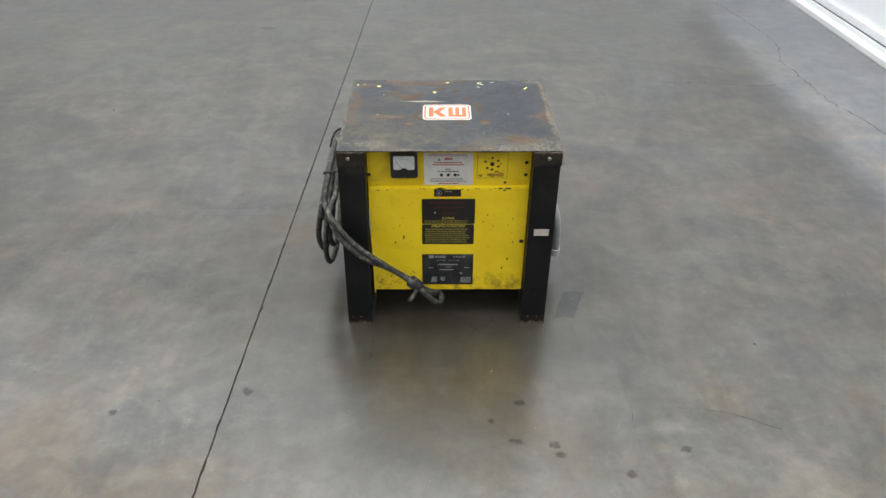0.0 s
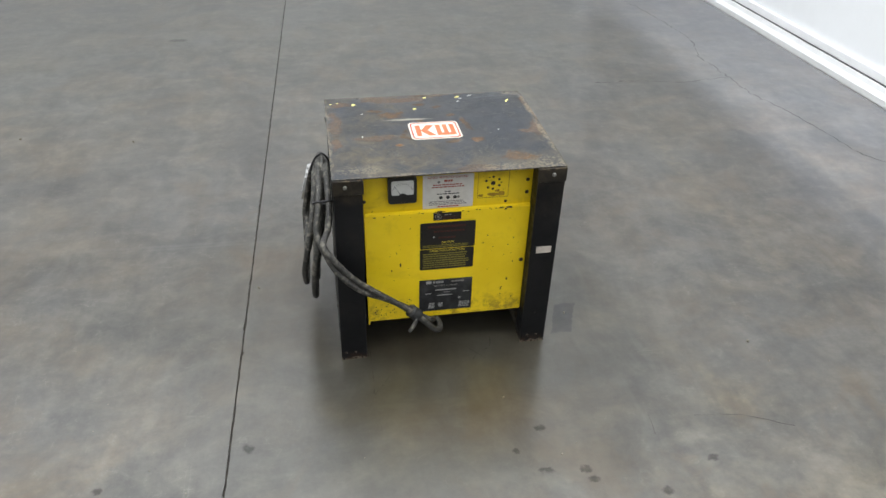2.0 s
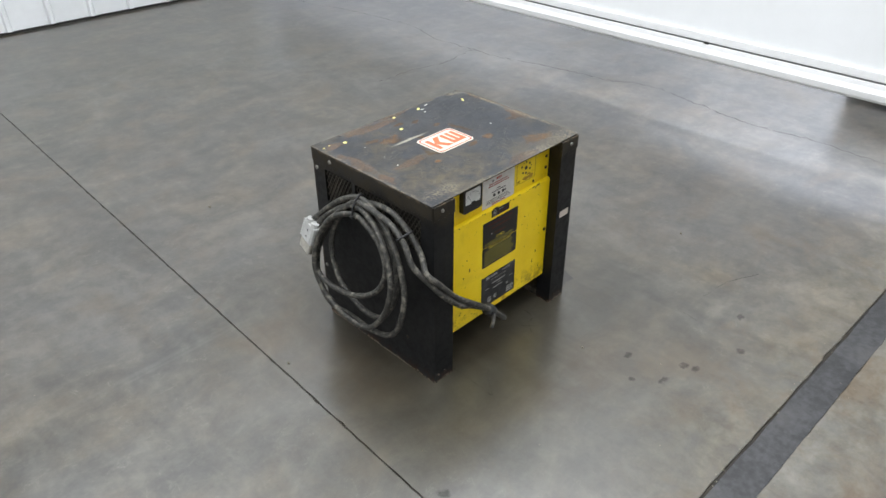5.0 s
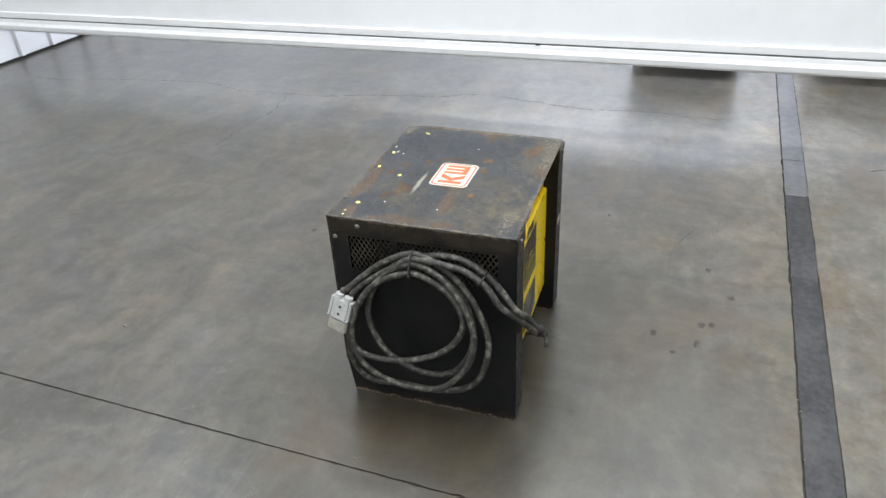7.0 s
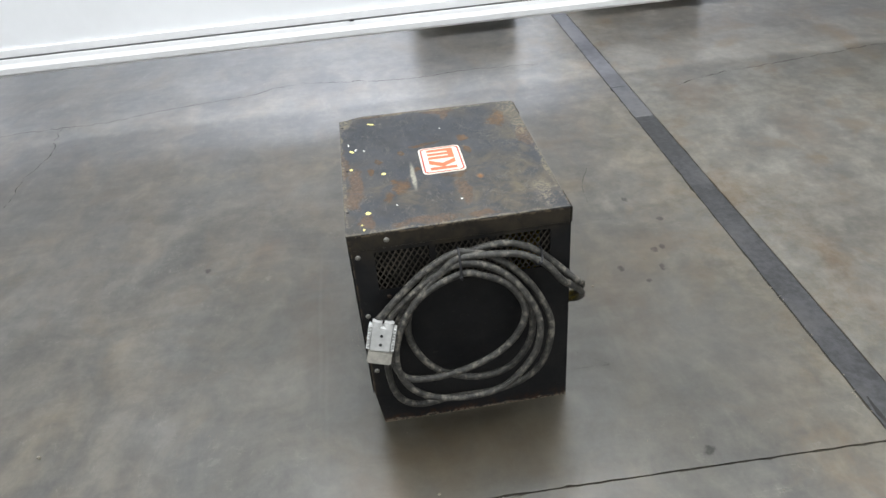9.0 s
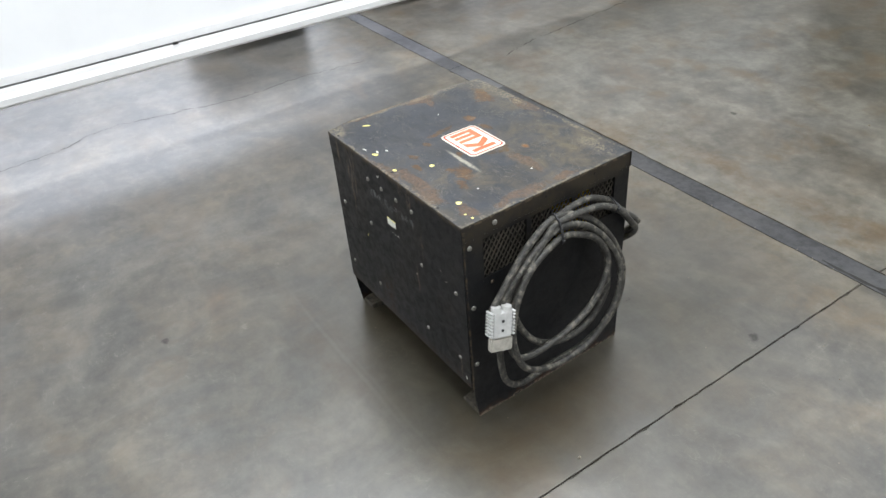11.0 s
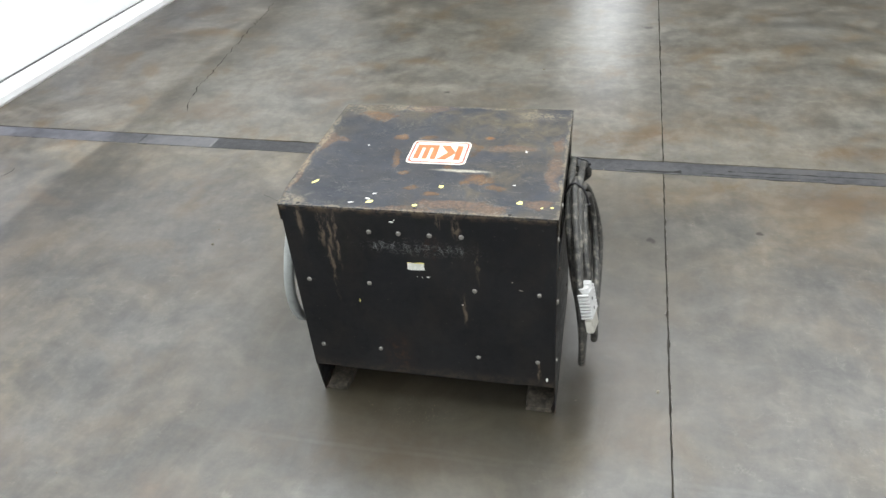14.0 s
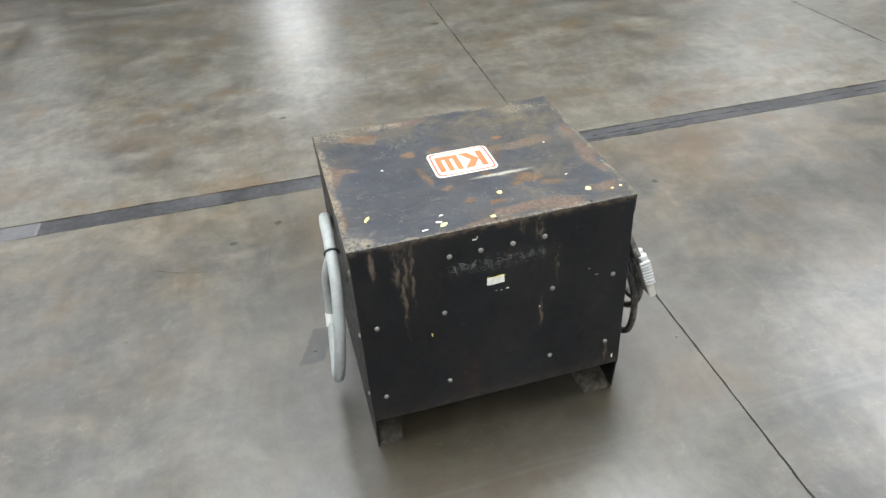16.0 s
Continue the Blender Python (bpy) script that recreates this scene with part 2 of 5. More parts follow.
    smear = n.any([n.blob(co, *q, 0.9) for q in ((0.77, 1.45, 0.03, 0.10), (1.29, 2.9, 0.05, 0.35), (1.31, 2.2, 0.05, 0.3), (0.81, 1.42, 0.09, 0.05), (1.31, 2.45, 0.12, 0.06), (0.72, 3.75, 0.10, 0.12))])
    col = n.mix(times(smear, n.ramp(small, 0.42, 0.68, 0.06, 0.50)), col, (0.14, 0.115, 0.068))
    # long pale scratches
    thin = n.warped(0.02, 3)
    line = n.any([n.blob(thin, *q, 0.7) for q in ((-1.05, 2.455, 0.5, 0.008), (-0.55, 2.435, 0.62, 0.006), (0.15, 2.455, 0.45, 0.006))])
    col = n.mix(times(line, n.ramp(film, 0.35, 0.6, 0.04, 0.15)), col, (0.15, 0.145, 0.13))

    col = n.vec("MULTIPLY", col, (1.0, 1.0, 1.02))

    # the sealer's gloss: even on the newer slabs, patchy on the old, rubbed off beside the joint
    rough = n.math("MULTIPLY_ADD", brush, 0.4, n.math("MULTIPLY_ADD", film, 0.3, times(blot, 0.3)))
    rough = n.math("ADD", n.ramp(rough, 0.30, 0.70, 0.277, 0.300), times(worn, n.ramp(small, 0.34, 0.66, 0.0, 0.03)))
    gloss = n.ramp(n.math("MULTIPLY_ADD", blot, 0.35, n.math("MULTIPLY_ADD", shade, 0.40, times(brush_b, 0.25))), 0.32, 0.68, 0.66, 1.0)
    gloss = n.math("SUBTRACT", gloss, times(n.math("MAXIMUM", times(worn, n.ramp(small, 0.36, 0.60, 0.2, 1.4)), times(old, n.ramp(blot, 0.34, 0.76))), 0.26))
    gloss = n.math("SUBTRACT", gloss, times(grime_shade, 0.08))
    n.put(n.bsdf.inputs["Specular IOR Level"], times(gloss, n.math("SUBTRACT", 1.0, times(n.math("MAXIMUM", dark, times(tacky, 0.25)), 0.5))))
    n.bump(n.noise(7, 2, 0.45, 0.3, shift=(2, 2, 0)), 0.10, 0.004)
    return n.done(col, rough)


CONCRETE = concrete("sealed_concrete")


def plain(name, colour, rough=0.5, metal=0.0, vary=0.2, scale=40, bump=0.0, spec=0.5, dirt=None):
    n = Nodes(name, rough, metal, spec)
    a = n.noise(scale, 5, 0.6)
    b = n.noise(scale / 7, 4, 0.6, shift=(2, 3, 1))
    f = n.math("MULTIPLY", n.math("ADD", a, b), 0.5)
    dk = tuple(c * (1 - vary) for c in colour)
    lt = tuple(min(1, c * (1 + vary)) for c in colour)
    col = n.mix(n.ramp(f, 0.35, 0.65), dk, lt)
    if dirt:
        col = n.mix(n.math("MULTIPLY", n.ramp(b, 0.5, 0.72), dirt[1]), col, dirt[0])
    if bump:
        n.bump(a, bump, 0.002)
    return n.done(col, n.ramp(b, 0.3, 0.7, rough * 0.85, min(1, rough * 1.15)))


def black_paint():
    n = Nodes("black_paint", 0.42, spec=0.26)
    a, b, f = n.noise(7, 5, 0.6), n.noise(45, 6, 0.65, 0.4), n.noise(160, 3)
    col = n.mix(n.ramp(a, 0.35, 0.7), (0.0045, 0.0049, 0.0058), (0.0095, 0.0099, 0.0108))
    dust = n.noise(9, 8, 0.7, shift=(2, 5, 1))
    high = n.t.nodes.new("ShaderNodeSeparateXYZ")
    n.put(high.inputs[0], n.warped(0.12, 8))
    dusty = n.math("MULTIPLY", n.ramp(dust, 0.42, 0.72), n.ramp(high.outputs[2], 0.40, 0.60, 0.14, 0.60))
    col = n.mix(dusty, col, (0.036, 0.030, 0.022))
    col = n.mix(n.math("MULTIPLY", n.ramp(b, 0.62, 0.74), 0.4), col, (0.060, 0.056, 0.050))
    col = n.mix(n.math("MULTIPLY", n.ramp(f, 0.68, 0.76), 0.35), col, (0.10, 0.09, 0.075))
    # brown grime on the folded lip, paint rubbed off the upright edges
    lip = n.math("MULTIPLY", n.ramp(high.outputs[2], 0.560, 0.600), n.ramp(b, 0.34, 0.66, 0.25, 0.80))
    col = n.mix(lip, col, (0.040, 0.032, 0.021))
    rim = n.t.nodes.new("ShaderNodeSeparateXYZ")
    n.put(rim.inputs[0], n.warped(0.010, 40))
    rubbed = n.math("MAXIMUM", n.ramp(rim.outputs[1], 0.2605, 0.2655), n.ramp(rim.outputs[2], 0.6215, 0.6265))
    col = n.mix(n.math("MULTIPLY", rubbed, n.ramp(b, 0.42, 0.60, 0.0, 0.80)), col, (0.115, 0.086, 0.056))
    # rust along the foot of the sheet
    sep = n.t.nodes.new("ShaderNodeSeparateXYZ")
    n.put(sep.inputs[0], n.warped(0.03, 30))
    foot = n.math("MULTIPLY", n.ramp(sep.outputs[2], 0.006, 0.035, 1, 0), n.ramp(b, 0.42, 0.6))
    col = n.mix(n.math("MULTIPLY", foot, 0.5), col, (0.075, 0.032, 0.014))
    hem = n.math("MULTIPLY", n.ramp(sep.outputs[2], 0.004, 0.011, 1, 0), n.ramp(f, 0.42, 0.52))
    col = n.mix(n.math("MULTIPLY", hem, 0.75), col, (0.20, 0.165, 0.125))
    n.bump(b, 0.12, 0.001)
    return n.done(col, n.ramp(b, 0.3, 0.75, 0.34, 0.6))


def rear_paint():
    n = Nodes("black_paint_streaked", 0.42, spec=0.28)
    a, b, f = n.noise(6, 5, 0.6), n.noise(40, 6, 0.65, 0.4), n.noise(150, 3)
    col = n.mix(n.ramp(a, 0.35, 0.7), (0.0048, 0.0053, 0.0064), (0.0100, 0.0105, 0.0118))
    dust = n.noise(7, 8, 0.7, 0.3, shift=(2, 5, 1), stretch=(1.3, 1, 0.8))
    col = n.mix(n.math("MULTIPLY", n.ramp(dust, 0.42, 0.72), 0.26), col, (0.034, 0.027, 0.019))
    co = n.warped(0.02, 40)
    drips = n.any([n.blob(co, *s, 0.6, "xz") for s in ((0.275, 0.60, 0.006, 0.05), (0.222, 0.575, 0.009, 0.05), (0.205, 0.565, 0.006, 0.06), (0.19, 0.55, 0.004, 0.075),
                                                      (0.212, 0.47, 0.005, 0.09), (-0.095, 0.60, 0.008, 0.03), (-0.055, 0.605, 0.006, 0.02), (-0.107, 0.355, 0.005, 0.04), (-0.285, 0.17, 0.004, 0.03), (-0.14, 0.50, 0.004, 0.05))])
    col = n.mix(n.math("MULTIPLY", drips, n.ramp(n.noise(60, 6, 0.7, 0.3, stretch=(1.6, 1, 0.5)), 0.42, 0.60, 0.0, 0.75)), col, (0.135, 0.103, 0.072))
    rust = n.any([n.blob(co, *s, 0.8, "xz") for s in ((0.075, 0.19, 0.03, 0.05), (-0.04, 0.535, 0.02, 0.025)  )])
    col = n.mix(n.math("MULTIPLY", rust, n.ramp(b, 0.45, 0.65, 0.0, 0.6)), col, (0.07, 0.034, 0.02))
    # scraped handwriting band above the label
    band = n.math("MULTIPLY", n.blob(co, -0.005, 0.53, 0.13, 0.022, 0.4, "xz"), n.ramp(n.noise(75, 4, 0.6, 2.5), 0.53, 0.60))
    col = n.mix(n.math("MULTIPLY", band, 0.5), col, (0.095, 0.095, 0.092))
    col = n.mix(n.math("MULTIPLY", n.ramp(f, 0.69, 0.76), 0.4), col, (0.10, 0.09, 0.075))
    sep = n.t.nodes.new("ShaderNodeSeparateXYZ")
    n.put(sep.inputs[0], co)
    low = n.math("MULTIPLY", n.ramp(sep.outputs[2], 0.12, 0.16, 1, 0), n.ramp(b, 0.4, 0.62))
    col = n.mix(n.math("MULTIPLY", low, 0.5), col, (0.075, 0.055, 0.04))
    brow = n.math("MULTIPLY", n.ramp(sep.outputs[2], 0.612, 0.626), n.ramp(b, 0.40, 0.60))
    col = n.mix(n.math("MULTIPLY", brow, 0.7), col, (0.095, 0.068, 0.042))
    n.bump(b, 0.1, 0.001)
    return n.done(col, n.ramp(b, 0.3, 0.75, 0.33, 0.6))


def worn_top():
    n = Nodes("worn_top_paint", 0.4, spec=0.35)
    a, b, f = n.noise(8, 8, 0.66, 0.3), n.noise(26, 9, 0.74, 0.4), n.noise(130, 5, 0.65)
    col = n.mix(n.ramp(a, 0.35, 0.68), (0.0125, 0.0150, 0.0205), (0.024, 0.0270, 0.0340))
    # olive-grey grime, thickest over the cable side
    co0 = n.warped(0.06, 9, 5)
    clean = n.any([n.blob(co0, *q, 0.4) for q in ((0.18, 0.12, 0.15, 0.15), (0.17, -0.05, 0.10, 0.10), (-0.02, 0.10, 0.08, 0.10), (-0.24, 0.19, 0.07, 0.05))])
    dirty = n.any([n.blob(co0, *q, 0.7) for q in ((-0.16, -0.14, 0.16, 0.12), (0.24, -0.24, 0.10, 0.04), (-0.16, 0.14, 0.14, 0.07), (0.06, -0.22, 0.10, 0.05))])
    grime_shade = n.math("MULTIPLY", n.ramp(n.noise(13, 9, 0.72, 0.6, shift=(4, 4, 0)), 0.36, 0.72), n.math("MULTIPLY_ADD", dirty, 0.55, 0.45))
    grime_shade = n.math("MULTIPLY", grime_shade, n.math("SUBTRACT", 1.0, n.math("MULTIPLY", clean, 0.72)))
    col = n.mix(grime_shade, col, (0.084, 0.066, 0.037))
    # rust: smooth brown patches with ragged, well-marked edges
    co = n.warped(0.075, 12, 8)
    rust = n.any([n.blob(co, *q, 0.55) for q in (
        (0.300, -0.03, 0.028, 0.055), (0.262, -0.045, 0.03, 0.014), (0.075, -0.252, 0.085, 0.024), (0.315, 0.12, 0.010, 0.14), (-0.300, 0.07, 0.026, 0.085), (-0.185, -0.03, 0.075, 0.020),
        (-0.10, 0.245, 0.115, 0.024), (-0.27, 0.22, 0.04, 0.022), (0.02, 0.265, 0.10, 0.010), (-0.30, -0.05, 0.014, 0.05))])
    flame = n.any([n.blob(co, *q, 0.7) for q in (
        (0.195, -0.185, 0.045, 0.032), (-0.125, 0.115, 0.050, 0.022), (-0.165, 0.150, 0.028, 0.020), (0.112, -0.070, 0.016, 0.016), (0.065, 0.105, 0.026, 0.014), (0.02, 0.170, 0.024, 0.012), (-0.03, 0.195, 0.024, 0.012),
        (-0.05, 0.075, 0.020, 0.010), (0.03, -0.075, 0.03, 0.010), (-0.085, -0.015, 0.018, 0.04), (0.235, -0.20, 0.03, 0.016), (0.10, 0.03, 0.014, 0.05))])
    shaken = n.math("MULTIPLY", n.math("SUBTRACT", b, 0.5), 2.2)
    rust = n.ramp(n.math("ADD", rust, shaken), 0.45, 1.0)
    flame = n.ramp(n.math("ADD", flame, shaken), 0.52, 0.98)
    tone = n.mix(n.ramp(f, 0.36, 0.66), (0.060, 0.041, 0.029), (0.108, 0.068, 0.043))
    tone = n.mix(n.math("MULTIPLY", n.ramp(a, 0.45, 0.62), 0.5), tone, (0.118, 0.070, 0.040))
    col = n.mix(n.math("MULTIPLY", rust, n.ramp(f, 0.3, 0.7, 0.55, 0.85)), col, tone)
    col = n.mix(n.math("MULTIPLY", flame, n.ramp(f, 0.30, 0.62, 0.42, 0.85)), col, n.mix(n.ramp(b, 0.42, 0.66), (0.066, 0.039, 0.020), (0.130, 0.068, 0.025)))
    rust = n.math("MAXIMUM", rust, flame)
    spot = n.blob(n.warped(0.01, 60), -0.12, -0.085, 0.012, 0.008, 0.4)
    col = n.mix(n.math("MULTIPLY", spot, 0.85), col, (0.13, 0.065, 0.022))
    # bare, pale edges
    cp = n.warped(0.035, 22, 5)
    pale = n.any([n.blob(cp, *s, 0.5) for s in ((0.285, -0.240, 0.06, 0.035), (0.314, 0.0, 0.009, 0.28), (0.30, 0.255, 0.035, 0.018), (0.0, 0.268, 0.33, 0.006), (0.0, -0.264, 0.33, 0.007), (-0.317, 0.0, 0.005, 0.28), (-0.24, -0.225, 0.06, 0.025), (0.17, -0.245, 0.10, 0.018))])
    col = n.mix(n.math("MULTIPLY", pale, n.ramp(n.math("MULTIPLY_ADD", f, 0.5, n.math("MULTIPLY", b, 0.5)), 0.45, 0.56, 0.0, 0.75)), col, (0.165, 0.137, 0.092))
    # thin swirling scuffs
    for sc, shift, lo, w, amount, tint in ((9, (0, 0, 0), 0.50, 0.012, 0.40, (0.13, 0.122, 0.098)), (15, (3, 3, 0), 0.50, 0.010, 0.36, (0.18, 0.172, 0.145)), (6, (6, 1, 0), 0.5, 0.006, 0.45, (0.16, 0.15, 0.12))):
        v = n.math("ABSOLUTE", n.math("SUBTRACT", n.noise(sc, 4, 0.55, 1.2, stretch=(1.0, 1.7, 1), shift=shift), lo))
        col = n.mix(n.math("MULTIPLY", n.math("MULTIPLY", n.ramp(v, 0.0, w, 1, 0), n.ramp(b, 0.44, 0.58)), amount), col, tint)
    haze = n.ramp(n.noise(19, 8, 0.75, 1.5, stretch=(1.0, 2.0, 1)), 0.55, 0.72)
    col = n.mix(n.math("MULTIPLY", haze, 0.40), col, (0.12, 0.106, 0.078))
    line = n.blob(n.warped(0.008, 30), -0.075, 0.085, 0.06, 0.006, 0.5)
    col = n.mix(n.math("MULTIPLY", line, n.ramp(f, 0.3, 0.6, 0.4, 0.9)), col, (0.30, 0.28, 0.22))
    col = n.mix(n.math("MULTIPLY", n.ramp(f, 0.64, 0.72), 0.5), col, (0.16, 0.15, 0.13))
    n.bump(n.math("ADD", b, n.math("MULTIPLY", rust, 0.5)), 0.18, 0.0012)
    return n.done(col, n.math("ADD", n.ramp(b, 0.3, 0.7, 0.36, 0.50), n.math("MULTIPLY", rust, 0.25)))


def yellow_paint(name, dirty):
    n = Nodes(name, 0.35)
    a, b, f = n.noise(6, 4), n.noise(60, 5, 0.65), n.noise(170, 3)
    col = n.mix(n.ramp(a, 0.35, 0.68), (0.82, 0.575, 0.008), (0.90, 0.655, 0.015))
    sep = n.t.nodes.new("ShaderNodeSeparateXYZ")
    n.put(sep.inputs[0], n.co.outputs["Object"])
    col = n.mix(n.math("MULTIPLY", n.ramp(n.noise(9, 5, 0.7, 0.5, shift=(1, 2, 3)), 0.5, 0.78), dirty), col, (0.40, 0.25, 0.015))
    low = n.math("MULTIPLY", n.ramp(sep.outputs[2], 0.11, 0.22, 1, 0), n.ramp(n.noise(32, 6, 0.7, 0.3), 0.44, 0.66))
    col = n.mix(n.math("MULTIPLY", low, 0.8), col, (0.22, 0.12, 0.02))
    col = n.mix(n.math("MULTIPLY", n.ramp(b, 0.69, 0.73), 0.9), col, (0.03, 0.026, 0.018))
    col = n.mix(n.math("MULTIPLY", n.ramp(f, 0.71, 0.76), 0.8), col, (0.06, 0.045, 0.02))
    n.bump(b, 0.08, 0.001)
    return n.done(col, n.ramp(b, 0.3, 0.7, 0.28, 0.45))


BLACK, BLACK_REAR, TOP = black_paint(), rear_paint(), worn_top()
YELLOW, YELLOW_UP = yellow_paint("yellow_door_paint", 0.36), yellow_paint("yellow_panel_paint", 0.8)
INSIDE = plain("dark_interior", (0.006, 0.006, 0.006), 0.8)
MESH = plain("vent_steel", (0.070, 0.062, 0.050), 0.55, 0.4, 0.5, 90, dirt=((0.10, 0.075, 0.05), 0.6))
RUSTY = plain("dirty_foot_steel", (0.070, 0.060, 0.045), 0.65, 0.0, 0.75, 75, 0.6, dirt=((0.15, 0.11, 0.07), 0.9))
STEEL = plain("dull_zinc", (0.22, 0.21, 0.185), 0.5, 0.4, 0.3, 220)
DULL_BOLT = plain("brown_bolt", (0.05, 0.035, 0.025), 0.6, 0.4, 0.4, 220)
RUBBER = plain("dusty_rubber", (0.040, 0.038, 0.033), 0.62, 0.0, 0.85, 380, 0.5, dirt=((0.185, 0.170, 0.136), 0.85))
RUBBER_DARK = plain("black_rubber", (0.022, 0.022, 0.022), 0.55, 0.0, 0.4, 60, dirt=((0.09, 0.088, 0.08), 0.5))
PLASTIC_GREY = plain("grey_connector_plastic", (0.47, 0.47, 0.455), 0.5, 0.0, 0.15, 60, 0.1, dirt=((0.25, 0.24, 0.22), 0.4))
COPPER = plain("tinned_contact", (0.43, 0.41, 0.36), 0.45, 0.4, 0.2, 90)
CONDUIT = plain("grey_conduit_pvc", (0.30, 0.315, 0.30), 0.45, 0.0, 0.12, 50, dirt=((0.20, 0.20, 0.19), 0.5))
WHITE_PVC = plain("white_nylon", (0.62, 0.62, 0.60), 0.45, 0.0, 0.1, 60)
NYLON = plain("black_nylon", (0.015, 0.015, 0.016), 0.45)
BEZEL = plain("black_bakelite", (0.014, 0.014, 0.014), 0.35, 0.0, 0.3, 90)
DIAL = plain("meter_dial", (0.62, 0.62, 0.59), 0.5, 0.0, 0.06, 60)
LABEL_WHITE = plain("white_label_film", (0.66, 0.64, 0.60), 0.45, 0.0, 0.07, 70, dirt=((0.45, 0.42, 0.36), 0.5))
LABEL_BLACK = plain("black_label_film", (0.012, 0.011, 0.010), 0.4, 0.0, 0.3, 90)
PLATE = plain("engraved_plate", (0.030, 0.031, 0.033), 0.38, 0.3, 0.5, 40, dirt=((0.13, 0.13, 0.13), 0.6))
INK_RED = plain("red_ink", (0.36, 0.045, 0.025), 0.5)
INK_BROWN = plain("faded_red_ink", (0.055, 0.015, 0.010), 0.5)
INK_BLACK = plain("black_ink", (0.03, 0.03, 0.03), 0.5)
INK_GREY = plain("grey_ink", (0.22, 0.21, 0.20), 0.5)
INK_YELLOW = plain("yellow_ink", (0.62, 0.50, 0.05), 0.5)
INK_DIM = plain("dim_yellow_ink", (0.20, 0.17, 0.03), 0.5)
INK_DULL = plain("scraped_mark", (0.075, 0.076, 0.076), 0.6, 0.0, 0.5, 200)
INK_SILVER = plain("silver_ink", (0.30, 0.30, 0.29), 0.45)
ORANGE = plain("orange_sticker_ink", (0.54, 0.105, 0.032), 0.4, 0.0, 0.12, 60, dirt=((0.45, 0.14, 0.06), 0.5))
STICKER = plain("white_sticker", (0.58, 0.54, 0.46), 0.4, 0.0, 0.06, 60, dirt=((0.5, 0.42, 0.30), 0.5))
DRIP = plain("pale_yellow_paint", (0.70, 0.62, 0.20), 0.5, 0.0, 0.15, 200)
DRIP_WHITE = plain("white_paint", (0.66, 0.66, 0.60), 0.5, 0.0, 0.15, 200)
BARE = plain("chipped_primer", (0.030, 0.022, 0.016), 0.6)
OCHRE = plain("old_adhesive", (0.38, 0.22, 0.02), 0.55, 0.0, 0.3, 90)
TAPE = plain("cream_tape", (0.52, 0.46, 0.40), 0.55, 0.0, 0.12, 120)
FILLER = plain("joint_filler", (0.038, 0.038, 0.040), 0.45, 0.0, 0.5, 38, 0.6, spec=0.45, dirt=((0.060, 0.057, 0.053), 0.6))
FILLER_PALE = plain("joint_plate", (0.070, 0.070, 0.074), 0.34, 0.0, 0.4, 24, 0.15, dirt=((0.14, 0.135, 0.13), 0.5))
JOINT = plain("joint_dirt", (0.022, 0.018, 0.012), 0.9, 0.0, 0.6, 30)
SEAM = plain("scraped_metal", (0.16, 0.158, 0.155), 0.4, 0.3, 0.5, 60)
SCRATCH = plain("scratched_concrete", (0.062, 0.058, 0.049), 0.5, 0.0, 0.5, 60)
CRACK = plain("crack_dirt", (0.020, 0.019, 0.017), 0.9)
HAIRLINE = plain("hairline_crack", (0.028, 0.026, 0.022), 0.8, 0.0, 0.4, 40)
BAND = plain("trowelled_band", (0.125, 0.118, 0.10), 0.36, 0.0, 0.35, 14, spec=0.9, dirt=((0.06, 0.052, 0.038), 0.5))
RUST_SPOT = plain("rust_spot", (0.17, 0.075, 0.025), 0.7)
GRIT = plain("pale_grit", (0.22, 0.20, 0.155), 0.8, 0.0, 0.4, 300)
SHEET = plain("white_partition_sheet", (0.83, 0.84, 0.85), 0.45, 0.0, 0.03, 4)
RAIL = plain("white_rail_paint", (0.84, 0.84, 0.84), 0.35, 0.0, 0.03, 20)
SHADOW_LINE = plain("grey_shadow_line", (0.20, 0.20, 0.20), 0.6)
WALL = plain("white_wall_paint", (0.80, 0.81, 0.82), 0.5, 0.0, 0.05, 6)
WALL_DIM = plain("grey_wall_paint", (0.42, 0.41, 0.39), 0.7, 0.0, 0.1, 3)
CEILING = plain("ceiling_paint", (0.72, 0.72, 0.71), 0.8, 0.0, 0.06, 3)
BIN = plain("dark_bin_plastic", (0.012, 0.012, 0.013), 0.5)
DIFFUSER = plain("lamp_diffuser", (0.8, 0.8, 0.8), 0.4, 0.0, 0.02)

g = Nodes("clear_glass", 0.05)
g.bsdf.inputs["Transmission Weight"].default_value = 1.0
g.bsdf.inputs["IOR"].default_value = 1.45
GLASS = g.mat


# ---- mesh helpers ----
def box(bm, x0, x1, y0, y1, z0, z1):
    m = Matrix.LocRotScale(((x0 + x1) / 2, (y0 + y1) / 2, (z0 + z1) / 2), None, (x1 - x0, y1 - y0, z1 - z0))
    return bmesh.ops.create_cube(bm, size=1, matrix=m)["verts"]


def bevel(bm, width, segments=2):
    edges = [e for e in bm.edges if len(e.link_faces) == 2 and e.calc_face_angle(0) > 0.5]
    bmesh.ops.bevel(bm, geom=edges, offset=width, segments=segments, affect="EDGES", clamp_overlap=True)


def mesh_of(name, bm, mat, smooth=False):
    me = bpy.data.meshes.new(name)
    bmesh.ops.recalc_face_normals(bm, faces=bm.faces)
    for f in bm.faces:
        f.smooth = smooth
    bm.to_mesh(me)
    bm.free()
    me.materials.append(mat)
    return me


def part(name, bm, mat, parent=None, label="", smooth=False):
    ob = new(name, mesh_of(name, bm, mat, smooth))
    ob.parent = parent
    if label:
        ob["label"] = label
    return ob


